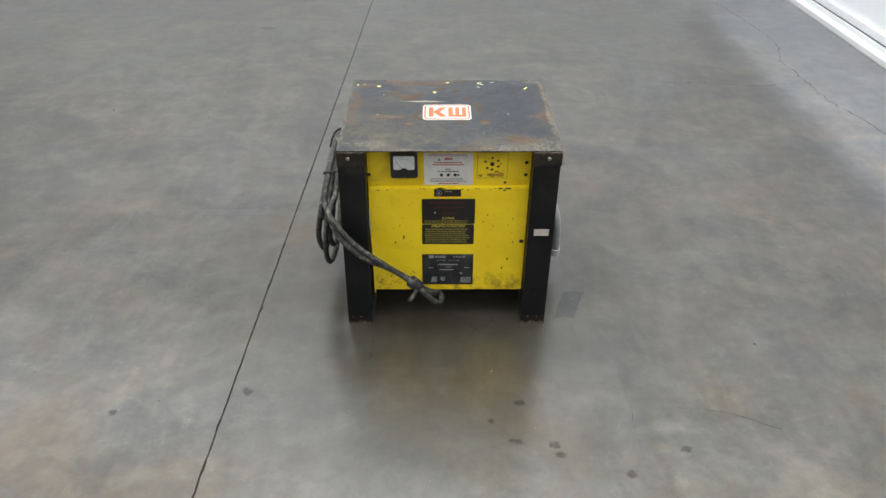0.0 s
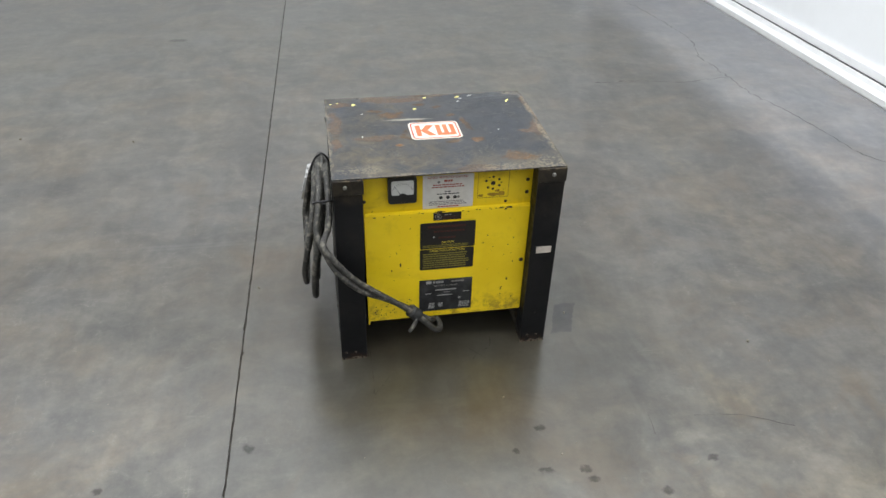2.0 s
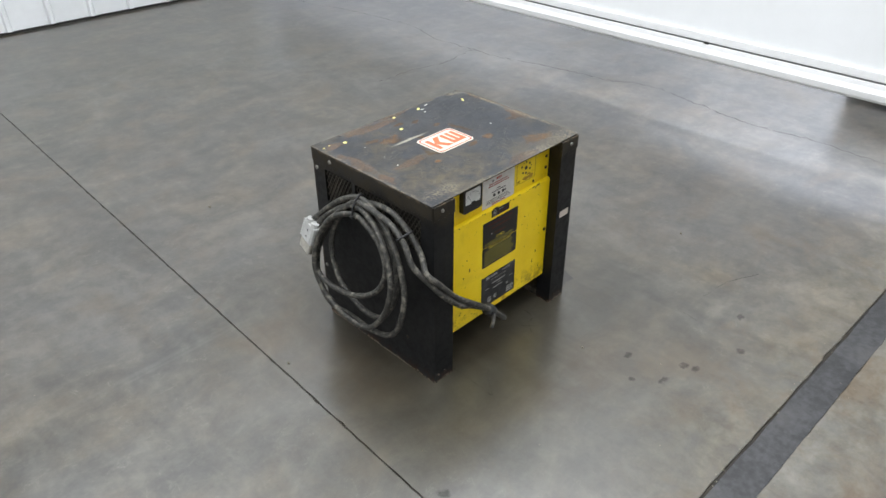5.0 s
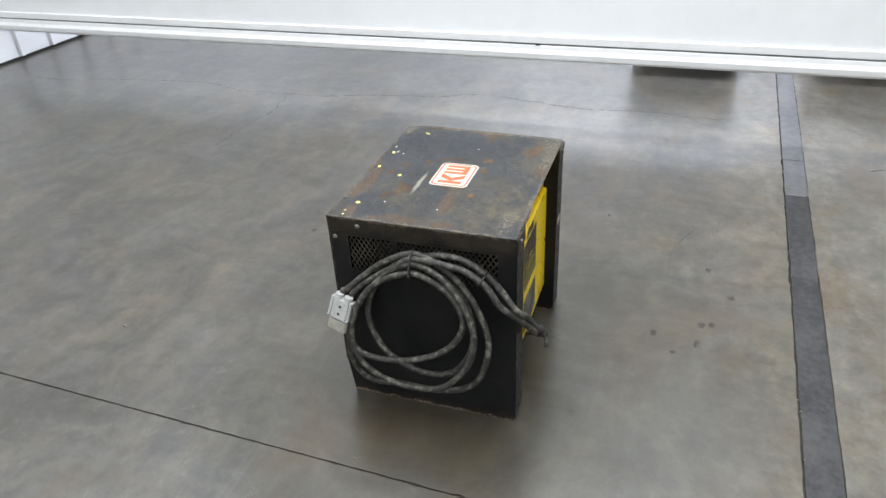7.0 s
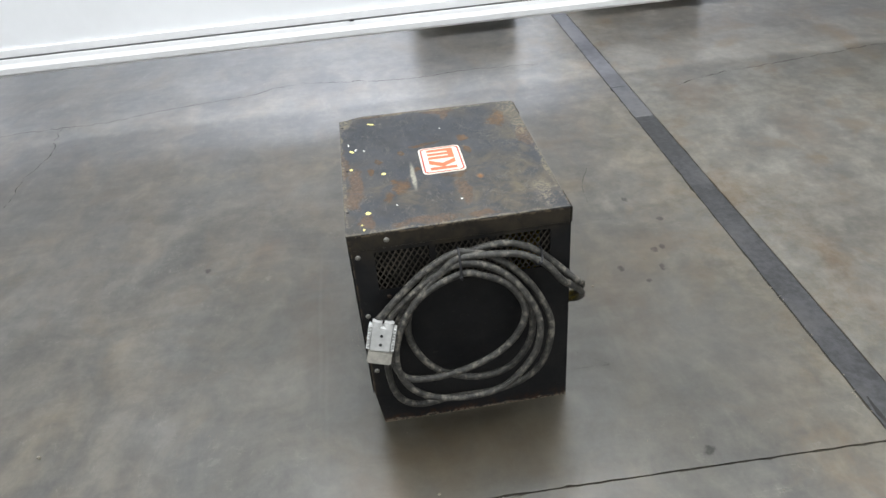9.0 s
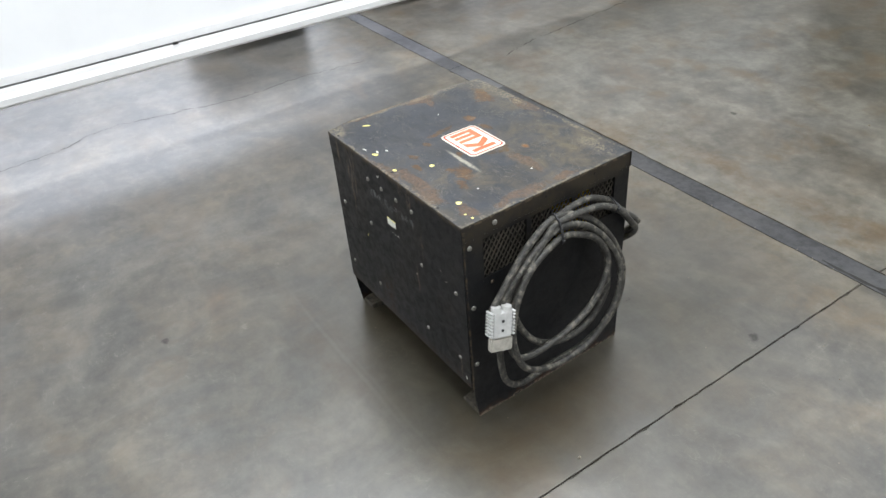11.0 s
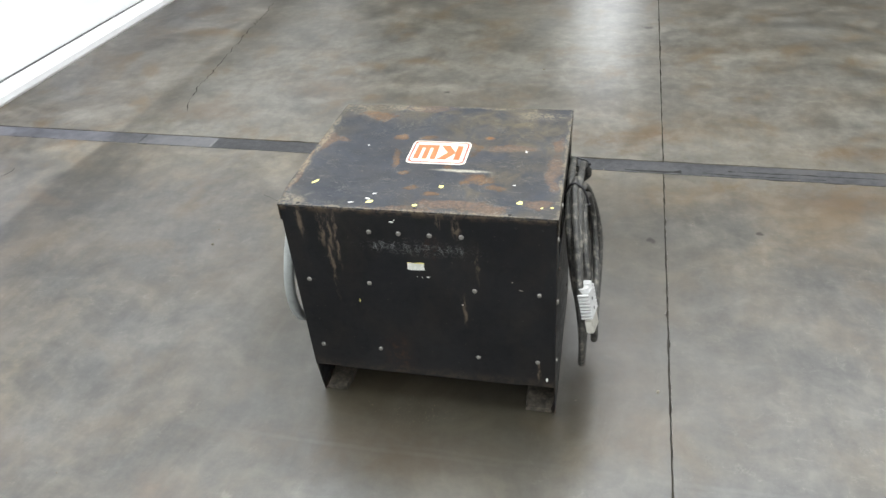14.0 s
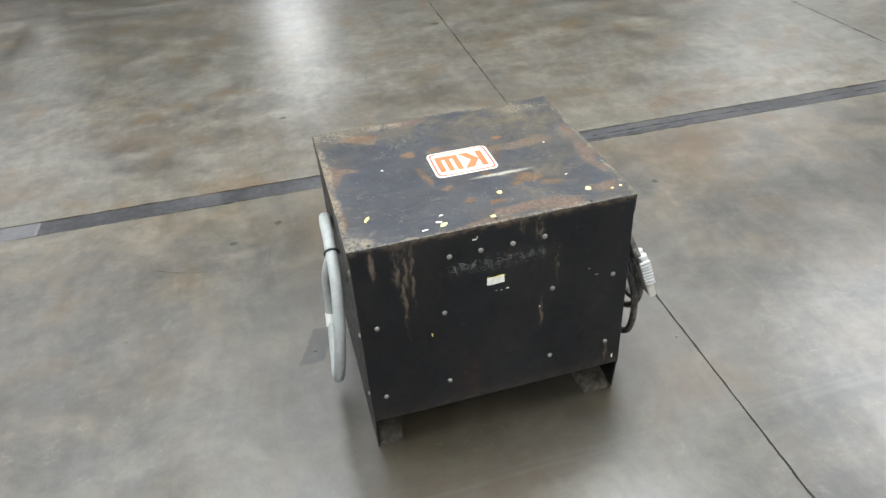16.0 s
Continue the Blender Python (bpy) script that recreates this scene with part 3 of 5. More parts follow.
def block(name, ext, mat, parent=None, label="", round_=0.0, segments=2):
    bm = bmesh.new()
    box(bm, *ext)
    if round_:
        bevel(bm, round_, segments)
    return part(name, bm, mat, parent, label)


def flat(name, outline, depth, mat, parent=None, label="", to=None):
    """A thin slab with that outline in (u, v), facing -y at y = 0 .. depth, or placed by the matrix to."""
    bm = bmesh.new()
    f = bm.faces.new([bm.verts.new((u, 0, v)) for u, v in outline])
    out = bmesh.ops.extrude_face_region(bm, geom=[f])
    bmesh.ops.translate(bm, vec=(0, depth, 0), verts=[v for v in out["geom"] if isinstance(v, bmesh.types.BMVert)])
    if to is not None:
        bm.transform(to)
    return part(name, bm, mat, parent, label)


def rounded(u0, u1, v0, v1, r, k=5):
    pts = []
    for cu, cv, a0 in ((u1 - r, v1 - r, 0), (u0 + r, v1 - r, 90), (u0 + r, v0 + r, 180), (u1 - r, v0 + r, 270)):
        for i in range(k + 1):
            a = radians(a0 + 90 * i / k)
            pts.append((cu + r * math.cos(a), cv + r * math.sin(a)))
    return pts


def spline(points, step):
    """Points along a smooth line through those given."""
    p = [Vector(q) for q in points]
    p = [2 * p[0] - p[1]] + p + [2 * p[-1] - p[-2]]
    out = []
    for i in range(1, len(p) - 2):
        a, b, c, d = p[i - 1:i + 3]
        n = max(2, int((c - b).length / step))
        for j in range(n):
            t = j / n
            out.append(0.5 * (2 * b + (c - a) * t + (2 * a - 5 * b + 4 * c - d) * t * t + (3 * b - a - 3 * c + d) * t ** 3))
    out.append(p[-2])
    return out


def tube(bm, line, radius, sides=10, ribs=0.0):
    """Sweeps a circle along the line, with closed ends."""
    up, rings = None, []
    for i, q in enumerate(line):
        d = (line[min(i + 1, len(line) - 1)] - line[max(i - 1, 0)]).normalized()
        up = (up - d * up.dot(d)).normalized() if up is not None else d.orthogonal().normalized()
        side = d.cross(up)
        r = radius * (1 + ribs * (i % 2))
        rings.append([bm.verts.new(q + r * (math.cos(a) * up + math.sin(a) * side)) for a in (2 * math.pi * k / sides for k in range(sides))])
    for a, b in zip(rings, rings[1:]):
        for k in range(sides):
            bm.faces.new((a[k], a[(k + 1) % sides], b[(k + 1) % sides], b[k]))
    bm.faces.new(rings[0][::-1])
    bm.faces.new(rings[-1])
    return rings


def thing(name, label, category, at=(0, 0, 0), yaw=0.0, group=""):
    ob = new(name)
    ob.empty_display_size = 0.1
    ob.matrix_basis = pose(*at, 0, 0, yaw)
    return tagged(ob, label, category, group)


def lettering(text, size, mat, parent, at, label="", turn=(90, 0, 0), width=None):
    """Built-in font, turned into a mesh part; at is its centre."""
    cu = bpy.data.curves.new("lettering", "FONT")
    cu.body, cu.size, cu.align_x, cu.align_y, cu.extrude = text, size, "CENTER", "CENTER", 0.0002
    tmp = bpy.data.objects.new("lettering", cu)
    scene.collection.objects.link(tmp)
    me = bpy.data.meshes.new_from_object(tmp.evaluated_get(bpy.context.evaluated_depsgraph_get()))
    bpy.data.objects.remove(tmp)
    bpy.data.curves.remove(cu)
    xs = [v.co.x for v in me.vertices]
    k = width / (max(xs) - min(xs)) if width else 1.0
    me.transform(Matrix.Diagonal((k, 1, 1, 1)))
    me.transform(pose(*at, *turn))
    me.materials.clear()
    me.materials.append(mat)
    ob = new("lettering", me)
    ob.parent = parent
    if label:
        ob["label"] = label
    return ob


# ---- the hall ----
X0, X1, Y0, Y1, H = -9.0, 6.6, -17.0, 6.62, 4.7


def joint_x(y):
    return -0.668 + 0.018 * y


def strip_y(x, front):
    return 0.856 - 0.020 * x if front else 0.950 - 0.020 * x


def edge_line(a, b, n, amount, seed):
    """An uneven slab edge from a to b."""
    rnd = random.Random(seed)
    out = []
    for i in range(n + 1):
        t = i / n
        w = 0 if i in (0, n) else 1
        q = Vector(a).lerp(Vector(b), t)
        side = Vector((-(b[1] - a[1]), b[0] - a[0])).normalized()
        chip = amount * (rnd.random() - 0.5) * 0.7 + (amount * 1.2 * rnd.random() if rnd.random() < 0.06 else 0)
        out.append(q + side * chip * w)
    return out


def slab(outline, mat, name):
    bm = bmesh.new()
    f = bm.faces.new([bm.verts.new((p[0], p[1], 0)) for p in outline])
    out = bmesh.ops.extrude_face_region(bm, geom=[f])
    bmesh.ops.translate(bm, vec=(0, 0, -0.0045), verts=[v for v in out["geom"] if isinstance(v, bmesh.types.BMVert)])
    return part(name, bm, mat, floor)


floor = tagged(new("floor"), "polished grey concrete warehouse floor with saw-cut joints", "floor", kind="structure")
block("joint_bed", (X0, X1, Y0, Y1 + 0.6, -0.08, -0.005), JOINT, floor, "dark dirt in the floor joints")
G, YF = 0.0026, Y1 + 0.6
jx = lambda y, s: joint_x(y) + s * G
yr, yf = (lambda x: strip_y(x, False) + 0.008), (lambda x: strip_y(x, True) - 0.002)
cr = (joint_x(0.96), 0.968)
near_l = [(X0, yr(X0))] + edge_line((X0, yr(X0)), (jx(0.968, -1), yr(-0.65)), 160, 0.006, 3)[1:]
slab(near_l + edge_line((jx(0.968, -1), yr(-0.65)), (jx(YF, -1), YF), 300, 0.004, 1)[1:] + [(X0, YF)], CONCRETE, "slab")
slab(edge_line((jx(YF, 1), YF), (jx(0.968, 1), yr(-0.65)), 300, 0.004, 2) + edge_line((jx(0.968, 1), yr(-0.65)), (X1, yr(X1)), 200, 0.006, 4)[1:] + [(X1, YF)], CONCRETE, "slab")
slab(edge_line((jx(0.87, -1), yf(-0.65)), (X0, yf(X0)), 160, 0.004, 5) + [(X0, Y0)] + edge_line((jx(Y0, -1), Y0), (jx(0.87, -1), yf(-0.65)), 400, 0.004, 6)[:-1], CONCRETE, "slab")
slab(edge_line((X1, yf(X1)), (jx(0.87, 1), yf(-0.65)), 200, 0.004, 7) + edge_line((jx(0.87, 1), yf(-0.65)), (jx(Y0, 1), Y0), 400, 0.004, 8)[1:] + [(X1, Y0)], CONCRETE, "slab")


def strip(xa, xb, mat, label, seed):
    top = edge_line((xa, strip_y(xa, True)), (xb, strip_y(xb, True)), max(4, int((xb - xa) * 14)), 0.003, seed)
    bot = edge_line((xb, strip_y(xb, False)), (xa, strip_y(xa, False)), max(4, int((xb - xa) * 14)), 0.003, seed + 1)
    ob = slab(top + bot, mat, "joint_strip")
    ob.location.z = -0.003
    ob["label"] = label


strip(X0, 1.37, FILLER, "dark grey rubber filler in the wide floor joint", 20)
strip(1.373, 1.75, FILLER_PALE, "paler worn plate in the wide floor joint", 22)
strip(1.753, X1, FILLER_PALE, "paler worn plate in the wide floor joint", 24)


# worn grooves and seams of the filler
def groove(points, width, seed, mat, label, z=-0.0026):
    rnd = random.Random(seed)
    line = spline([(x, strip_y(x, True) + v, 0) for x, v in points], 0.03)
    bm = bmesh.new()
    rows = []
    for q in line:
        w = width * rnd.choice((0.2, 0.5, 0.8, 1.0, 1.5))
        d = rnd.uniform(-0.002, 0.002)
        rows.append((bm.verts.new((q.x, q.y + d + w / 2, z)), bm.verts.new((q.x, q.y + d - w / 2, z))))
    for p, q in zip(rows, rows[1:]):
        bm.faces.new((p[0], p[1], q[1], q[0]))
    part("groove", bm, mat, floor, label)


for k, (pts, w) in enumerate((([(-2.6, 0.05), (-2.2, 0.046), (-1.9, 0.052)], 0.006), ([(-1.7, 0.050), (-1.3, 0.046), (-0.9, 0.05)], 0.007), ([(-0.72, 0.074), (-0.62, 0.082), (-0.5, 0.078)], 0.018), ([(-1.25, 0.075), (-1.0, 0.078), (-0.8, 0.074)], 0.005))):
    groove(pts, w, 60 + k, CRACK, "dark groove worn into the joint filler")
block("seam", (1.366, 1.378, strip_y(1.372, True) + 0.004, strip_y(1.372, False) - 0.004, -0.0028, -0.0022), SEAM, floor, "pale scraped seam across the joint strip")


def crack(points, width, seed, mat=None, name="crack", label="hairline crack in the concrete", shake=0.012):
    """A hairline crack: a thin ragged ribbon on the slab."""
    rnd = random.Random(seed)
    line = spline([(x, y, 0) for x, y in points], 0.03)
    bm = bmesh.new()
    rows = []
    for i, q in enumerate(line):
        d = (line[min(i + 1, len(line) - 1)] - line[max(i - 1, 0)]).normalized()
        s = Vector((-d.y, d.x, 0))
        q = q + s * rnd.uniform(-shake, shake)
        w = width * rnd.choice((0.15, 0.4, 0.8, 1.0, 1.3))
        rows.append((bm.verts.new(q + s * w / 2 + Vector((0, 0, 0.0012))), bm.verts.new(q - s * w / 2 + Vector((0, 0, 0.0012)))))
    for a, b in zip(rows, rows[1:]):
        bm.faces.new((a[0], a[1], b[1], b[0]))
    part(name, bm, mat or HAIRLINE, floor, label)


crack([(2.03, 6.0), (2.02, 5.68), (2.11, 5.3), (2.17, 4.58), (2.08, 4.29), (2.09, 3.88), (2.09, 3.67), (2.14, 3.45), (2.20, 3.17), (2.23, 2.9), (2.33, 2.62), (2.23, 2.1), (2.21, 1.9), (2.24, 1.6), (2.2, 1.2)], 0.0042, 5)
crack([(2.09, 3.88), (1.94, 3.87), (1.75, 3.84), (1.5, 3.89), (1.25, 3.875)], 0.0032, 6)
crack([(1.68, 0.57), (1.75, 0.39), (1.87, -0.5), (1.95, -1.2)], 0.0045, 7)

for pts, w in (([(-0.0, 1.797), (0.06, 1.757), (0.113, 1.695)], 0.003), ([(0.073, 1.695), (0.106, 1.734), (0.136, 1.74), (0.148, 1.792)], 0.003), ([(-0.239, 1.778), (-0.239, 1.671), (-0.242, 1.592)], 0.003),
               ([(-0.241, 1.587), (-0.187, 1.658), (-0.161, 1.672)], 0.0025), ([(0.66, 1.38), (0.80, 1.36), (0.93, 1.30)], 0.003), ([(0.52, 1.33), (0.53, 1.40)], 0.004)):
    crack(pts, w, 9, SCRATCH, "scratch", "pale scratch in the sealed concrete", 0.002)

# paler bands trowelled along far joints
for x0, x1, y0, y1, seed in ((-2.73, -2.53, -7.0, 0.86, 41), (-0.55, 2.6, -1.90, -1.80, 43)):
    bm = bmesh.new()
    rim = edge_line((x0, y0), (x1, y0), 30, 0.03, seed) + edge_line((x1, y0), (x1, y1), 60, 0.03, seed + 1)[1:] + edge_line((x1, y1), (x0, y1), 30, 0.03, seed + 2)[1:] + edge_line((x0, y1), (x0, y0), 60, 0.01, seed + 3)[1:-1]
    bm.faces.new([bm.verts.new((p[0], p[1], 0.0007)) for p in rim])
    part("band", bm, BAND, floor, "paler trowelled band along a floor joint")
crack([(-2.745, -7.0), (-2.74, -3.0), (-2.745, 0.86)], 0.007, 45, CRACK, "far_joint", "dark joint beside the pale band", 0.002)

# walls
block("wall_far", (X0 - 0.5, X1 + 0.5, Y1, Y1 + 0.15, 0, H), WALL, None)
bpy.data.objects["wall_far"].matrix_basis = Matrix.Translation((0, Y1, 0)) @ pose(0, 0, 0, 0, 0, -2.8) @ Matrix.Translation((0, -Y1 + 0.01, 0))
tagged(bpy.data.objects["wall_far"], "white painted ribbed metal wall", "wall", kind="structure")
bm = bmesh.new()
x = X0 + 0.1
while x < X1:
    for v in box(bm, x, x + 0.05, Y1 - 0.028, Y1 - 0.001, 0.02, H):
        if v.co.y < Y1 - 0.01:
            v.co.x += 0.012 if v.co.x < x + 0.02 else -0.012
    x += 0.305
part("wall_rib", bm, WALL, bpy.data.objects["wall_far"])
block("base_gap", (X0, X1, Y1 - 0.012, Y1 - 0.002, 0.001, 0.018), CRACK, bpy.data.objects["wall_far"], "dark gap at the foot of the wall")
# unseen side and back walls and ceiling, added to enclose and bounce the light
for nm, e, m in (("wall_side", (X0 - 0.15, X0, Y0, Y1 + 0.6, 0, H), WALL_DIM), ("wall_back", (X0, X1, Y0 - 0.15, Y0, 0, H), WALL_DIM), ("wall_bay", (X1, X1 + 0.15, Y0, Y1 + 0.6, 0, H), WALL)):
    tagged(block(nm, e, m), "plain painted warehouse wall, out of direct view", "wall", kind="structure")
tagged(block("ceiling", (X0, X1, Y0, Y1 + 0.6, H, H + 0.15), CEILING), "plain painted warehouse ceiling, out of direct view", "ceiling", kind="structure")

# the hanging partition
PX = 2.11
part_ = thing("hanging_partition", "white sheet partition hung above the floor with a white bottom rail", "partition")
PA, PB = -3.4, Y1 - 0.2
block("sheet", (PX + 0.012, PX + 0.03, PA, PB, 0.44, H - 0.002), SHEET, part_, "white smooth sheet")
bm = bmesh.new()
prof = [(0.0, 0.310), (-0.012, 0.324), (-0.016, 0.352), (-0.004, 0.372), (-0.002, 0.392), (0.0, 0.396), (0.05, 0.396), (0.05, 0.310)]
a = [bm.verts.new((PX + u, PA, v)) for u, v in prof]
b = [bm.verts.new((PX + u, PB, v)) for u, v in prof]
for i in range(len(prof)):
    j = (i + 1) % len(prof)
    bm.faces.new((a[i], a[j], b[j], b[i]))
bm.faces.new(a), bm.faces.new(b[::-1])
part("bottom_rail", bm, RAIL, part_, "white moulded bottom rail")
# grey strip painting the shadow line above the rail
block("shadow_line", (PX + 0.004, PX + 0.046, PA, PB, 0.396, 0.406), SHADOW_LINE, part_, "grey strip for the shadow line between rail and sheet")
block("clamp_bar", (PX - 0.004, PX + 0.046, PA, PB, 0.406, 0.446), RAIL, part_, "white clamp bar", 0.003)
block("nick", (PX - 0.006, PX + 0.01, 2.225, 2.25, 0.395, 0.404), CRACK, part_, "dark nick in the rail")

# dark bins in the bay behind it
def bin_(at, w, d, h):
    t = thing("storage_bin", "black plastic storage bin standing on the concrete", "bin", at, 0, "bins behind the partition")
    bm = bmesh.new()
    vs = box(bm, -d / 2, d / 2, -w / 2, w / 2, 0.0, h)
    for v in vs:
        if v.co.z < 0.1:
            v.co.x *= 0.98
            v.co.y *= 0.98
    bevel(bm, 0.05, 4)
    part("body", bm, BIN, t)
    block("rim", (-d / 2 - 0.012, d / 2 + 0.012, -w / 2 - 0.012, w / 2 + 0.012, h - 0.04, h + 0.003), BIN, t, "", 0.01)


bin_((3.50, 1.46, 0), 0.70, 0.7, 0.5)
bin_((3.55, 0.20, 0), 0.90, 0.8, 0.42)


def ceiling_light(at, w, l, label):
    t = thing("ceiling_light", label, "lamp", at, 0, "ceiling lights")
    block("housing", (-w / 2 - 0.025, w / 2 + 0.025, -l / 2 - 0.025, l / 2 + 0.025, 0.0, 0.09), RAIL, t)
    block("diffuser", (-w / 2, w / 2, -l / 2, l / 2, -0.02, -0.002), DIFFUSER, t, "white plastic diffuser")
    for y in (-l / 3, l / 3):
        block("hanger", (-0.006, 0.006, y - 0.006, y + 0.006, 0.09, H - at[2] - 0.001), STEEL, t)


HIGH_BAY = "white rectangular light fixture hung from the ceiling, out of view"
for cx, cy, wide, long, _, *more in ROWS_OF_LIGHTS:
    nx, ny = max(1, round(wide / 1.2)), max(1, round(long / 1.7))
    w, l = wide / nx - 0.06, long / ny - 0.06
    for i in range(nx):
        for j in range(ny):
            ceiling_light((cx + (i - (nx - 1) / 2) * (w + 0.06), cy + (j - (ny - 1) / 2) * (l + 0.06), more[0] if more else LZ), w, l, HIGH_BAY)

# ---- the battery charger ----
CH = (-0.003, 2.02, 0)
YAW = 0.5
ch = thing("battery_charger", "yellow-fronted battery charger in a worn black steel cabinet on concrete", "battery charger", CH, YAW)
F, D, U, B, T = -0.267, -0.234, -0.221, 0.268, 0.631

# top: a folded sheet
def ease(v):
    v = min(1.0, max(0.0, v))
    return v * v * (3 - 2 * v)


def bow(x, y):
    """How far the buckled edge of the top sheet stands up."""
    return 0.009 * ease((x - 0.08) / 0.24) * ease((0.271 - y) / 0.075) * min(1.0, 0.25 + 0.75 * (y + 0.266) / 0.46) * ease((y + 0.266) / 0.04)


bm = bmesh.new()
NX, NY = 20, 22
grid = [[bm.verts.new((-0.320 + 0.640 * i / NX, -0.266 + 0.537 * j / NY, T)) for j in range(NY + 1)] for i in range(NX + 1)]
for row in grid:
    for v in row:
        v.co.z += bow(v.co.x, v.co.y)
for i in range(NX):
    for j in range(NY):
        bm.faces.new((grid[i][j], grid[i + 1][j], grid[i + 1][j + 1], grid[i][j + 1]))
out = bmesh.ops.extrude_face_region(bm, geom=bm.faces[:])
bmesh.ops.translate(bm, vec=(0, 0, -0.003), verts=[v for v in out["geom"] if isinstance(v, bmesh.types.BMVert)])
top = part("top_panel", bm, TOP, ch, "black painted steel top with rust patches and scuffs")
bm = bmesh.new()
for x in (0.3175, 0.3202):
    lip = [[bm.verts.new((x, -0.2655 + 0.5355 * j / 22, z)) for j in range(23)] for z in (T - 0.045, T - 0.0032)]
    for v in lip[1]:
        v.co.z += bow(0.32, v.co.y)
    for j in range(22):
        bm.faces.new((lip[0][j], lip[0][j + 1], lip[1][j + 1], lip[1][j]))
part("side_lip", bm, BLACK, top, "folded black edge")
block("side_lip", (-0.3202, -0.3175, -0.2655, 0.270, T - 0.045, T - 0.0032), BLACK, top, "folded black edge", 0.0008, 1)
for s in (-1, 1):
    block("corner_tab", (min(s * 0.238, s * 0.3202), max(s * 0.238, s * 0.3202), F - 0.0045, F - 0.0022, T - 0.046, T - 0.0032), BLACK, top, "folded black corner tab", 0.0008, 1)


def lean(x, z):
    """The cable side and its post stand out a little towards the foot."""
    return x - 0.011 * (1 - z / T) if x < 0 else x


def draw_in(z):
    """How far the rear edges of the side sheets are drawn in towards the foot."""
    return 0.015 * max(0.0, 1 - z / 0.119)


def side(s, vents):
    """A side sheet with its front post and foot rail; s is -1 or 1."""
    bm = bmesh.new()
    xa, xb = sorted((s * 0.3172, s * 0.3142))
    y0, y1, z1 = F, 0.2665, T - 0.004
    ys = [y0] + [v for h in vents for v in h] + [y1]
    zs = [0.0, 0.119, 0.462, 0.573, z1]
    grid = [[bm.verts.new((xa, y, z)) for z in zs] for y in ys]
    for i in range(len(ys) - 1):
        for k in range(4):
            if not (k == 2 and i % 2 == 1):
                bm.faces.new((grid[i][k], grid[i + 1][k], grid[i + 1][k + 1], grid[i][k + 1]))
    out = bmesh.ops.extrude_face_region(bm, geom=bm.faces[:])
    bmesh.ops.translate(bm, vec=(xb - xa, 0, 0), verts=[v for v in out["geom"] if isinstance(v, bmesh.types.BMVert)])
    for v in bm.verts:
        v.co.x = lean(v.co.x, v.co.z)
        if v.co.y > 0.26:
            v.co.y -= draw_in(v.co.z)
    ob = part("side_panel", bm, BLACK, ch, "black painted steel side")
    pa, pb = sorted((s * 0.3172, s * 0.240))
    bm = bmesh.new()
    box(bm, pa, pb, F - 0.002, F + 0.001, 0.0, z1)
    ra, rb = sorted((s * 0.243, s * 0.240))
    box(bm, ra, rb, F + 0.001, U + 0.01, 0.0, z1)
    for v in bm.verts:
        v.co.x = lean(v.co.x, v.co.z)
    part("front_post", bm, BLACK, ch, "black painted folded front post")
    # foot rail: a bent channel, its end dented
    fa, fb = sorted((lean(s * 0.313, 0.0), s * 0.246))
    bm = bmesh.new()
    ys = [F + 0.002, -0.15, 0.0, 0.14, 0.215, 0.249]
    rnd = random.Random(5 + s)
    rows = []
    for y in ys:
        h = 0.021 + rnd.uniform(-0.0015, 0.0015) - (0.005 if y > 0.24 else 0)
        w = 0.006 if y > 0.24 else 0.0
        prof = [(fa + w, 0.0006), (fa + 0.002 + w, h), (fb - 0.007 - w, h - 0.001), (fb - 0.003, h * 0.55), (fb - w, 0.0006)]
        rows.append([bm.verts.new((x, y, z)) for x, z in prof])
    for p, q in zip(rows, rows[1:]):
        for k in range(5):
            bm.faces.new((p[k], p[(k + 1) % 5], q[(k + 1) % 5], q[k]))
    bm.faces.new(rows[0])
    bm.faces.new(rows[-1][::-1])
    bevel(bm, 0.0015, 1)
    part("foot_rail", bm, RUSTY, ch, "dirty rusted foot rail")
    return ob


VENTS = [(-0.218, -0.081), (-0.068, 0.065), (0.080, 0.212)]
side(-1, VENTS)
side(1, [])
for a, b in VENTS:
    bm = bmesh.new()
    n_w, n_h, za, zb = 9, 5, 0.458, 0.577
    dw, dh = (b - a) / n_w, (zb - za) / n_h
    for i in range(-2 * n_h, 2 * n_w + 1, 2):
        for s in (-1, 1):
            pts = []
            for k in range(2 * n_h + 1):
                y = a + dw * (i + (k if s > 0 else 2 * n_h - k) * 1.0) / 2 + 0
                if a - 0.003 <= y <= b + 0.003:
                    pts.append(Vector((-0.3115 + 0.0012 * s, y, za + k * dh / 2)))
            if len(pts) > 1:
                tube(bm, [pts[0], pts[-1]], 0.0019, 4)
    part("vent_mesh", bm, MESH, ch, "expanded steel mesh over a vent opening")

# rear sheet, pan, and a black block added to keep the inside dark
bm = bmesh.new()
for v in box(bm, -0.3165, 0.3165, B - 0.0005, B + 0.003, 0.119, T - 0.0045):
    v.co.x = lean(v.co.x, v.co.z)
bevel(bm, 0.001, 1)
rear = part("rear_panel", bm, BLACK_REAR, ch, "black rear sheet with rust streaks and old markings")
block("bottom_pan", (-0.24, 0.24, U + 0.006, B - 0.002, 0.112, 0.118), INSIDE, ch, "black bottom pan")
block("inner_block", (-0.20, 0.22, -0.12, 0.19, 0.1185, 0.50), INSIDE, ch, "black block added behind the vents to keep the inside dark", 0.01)

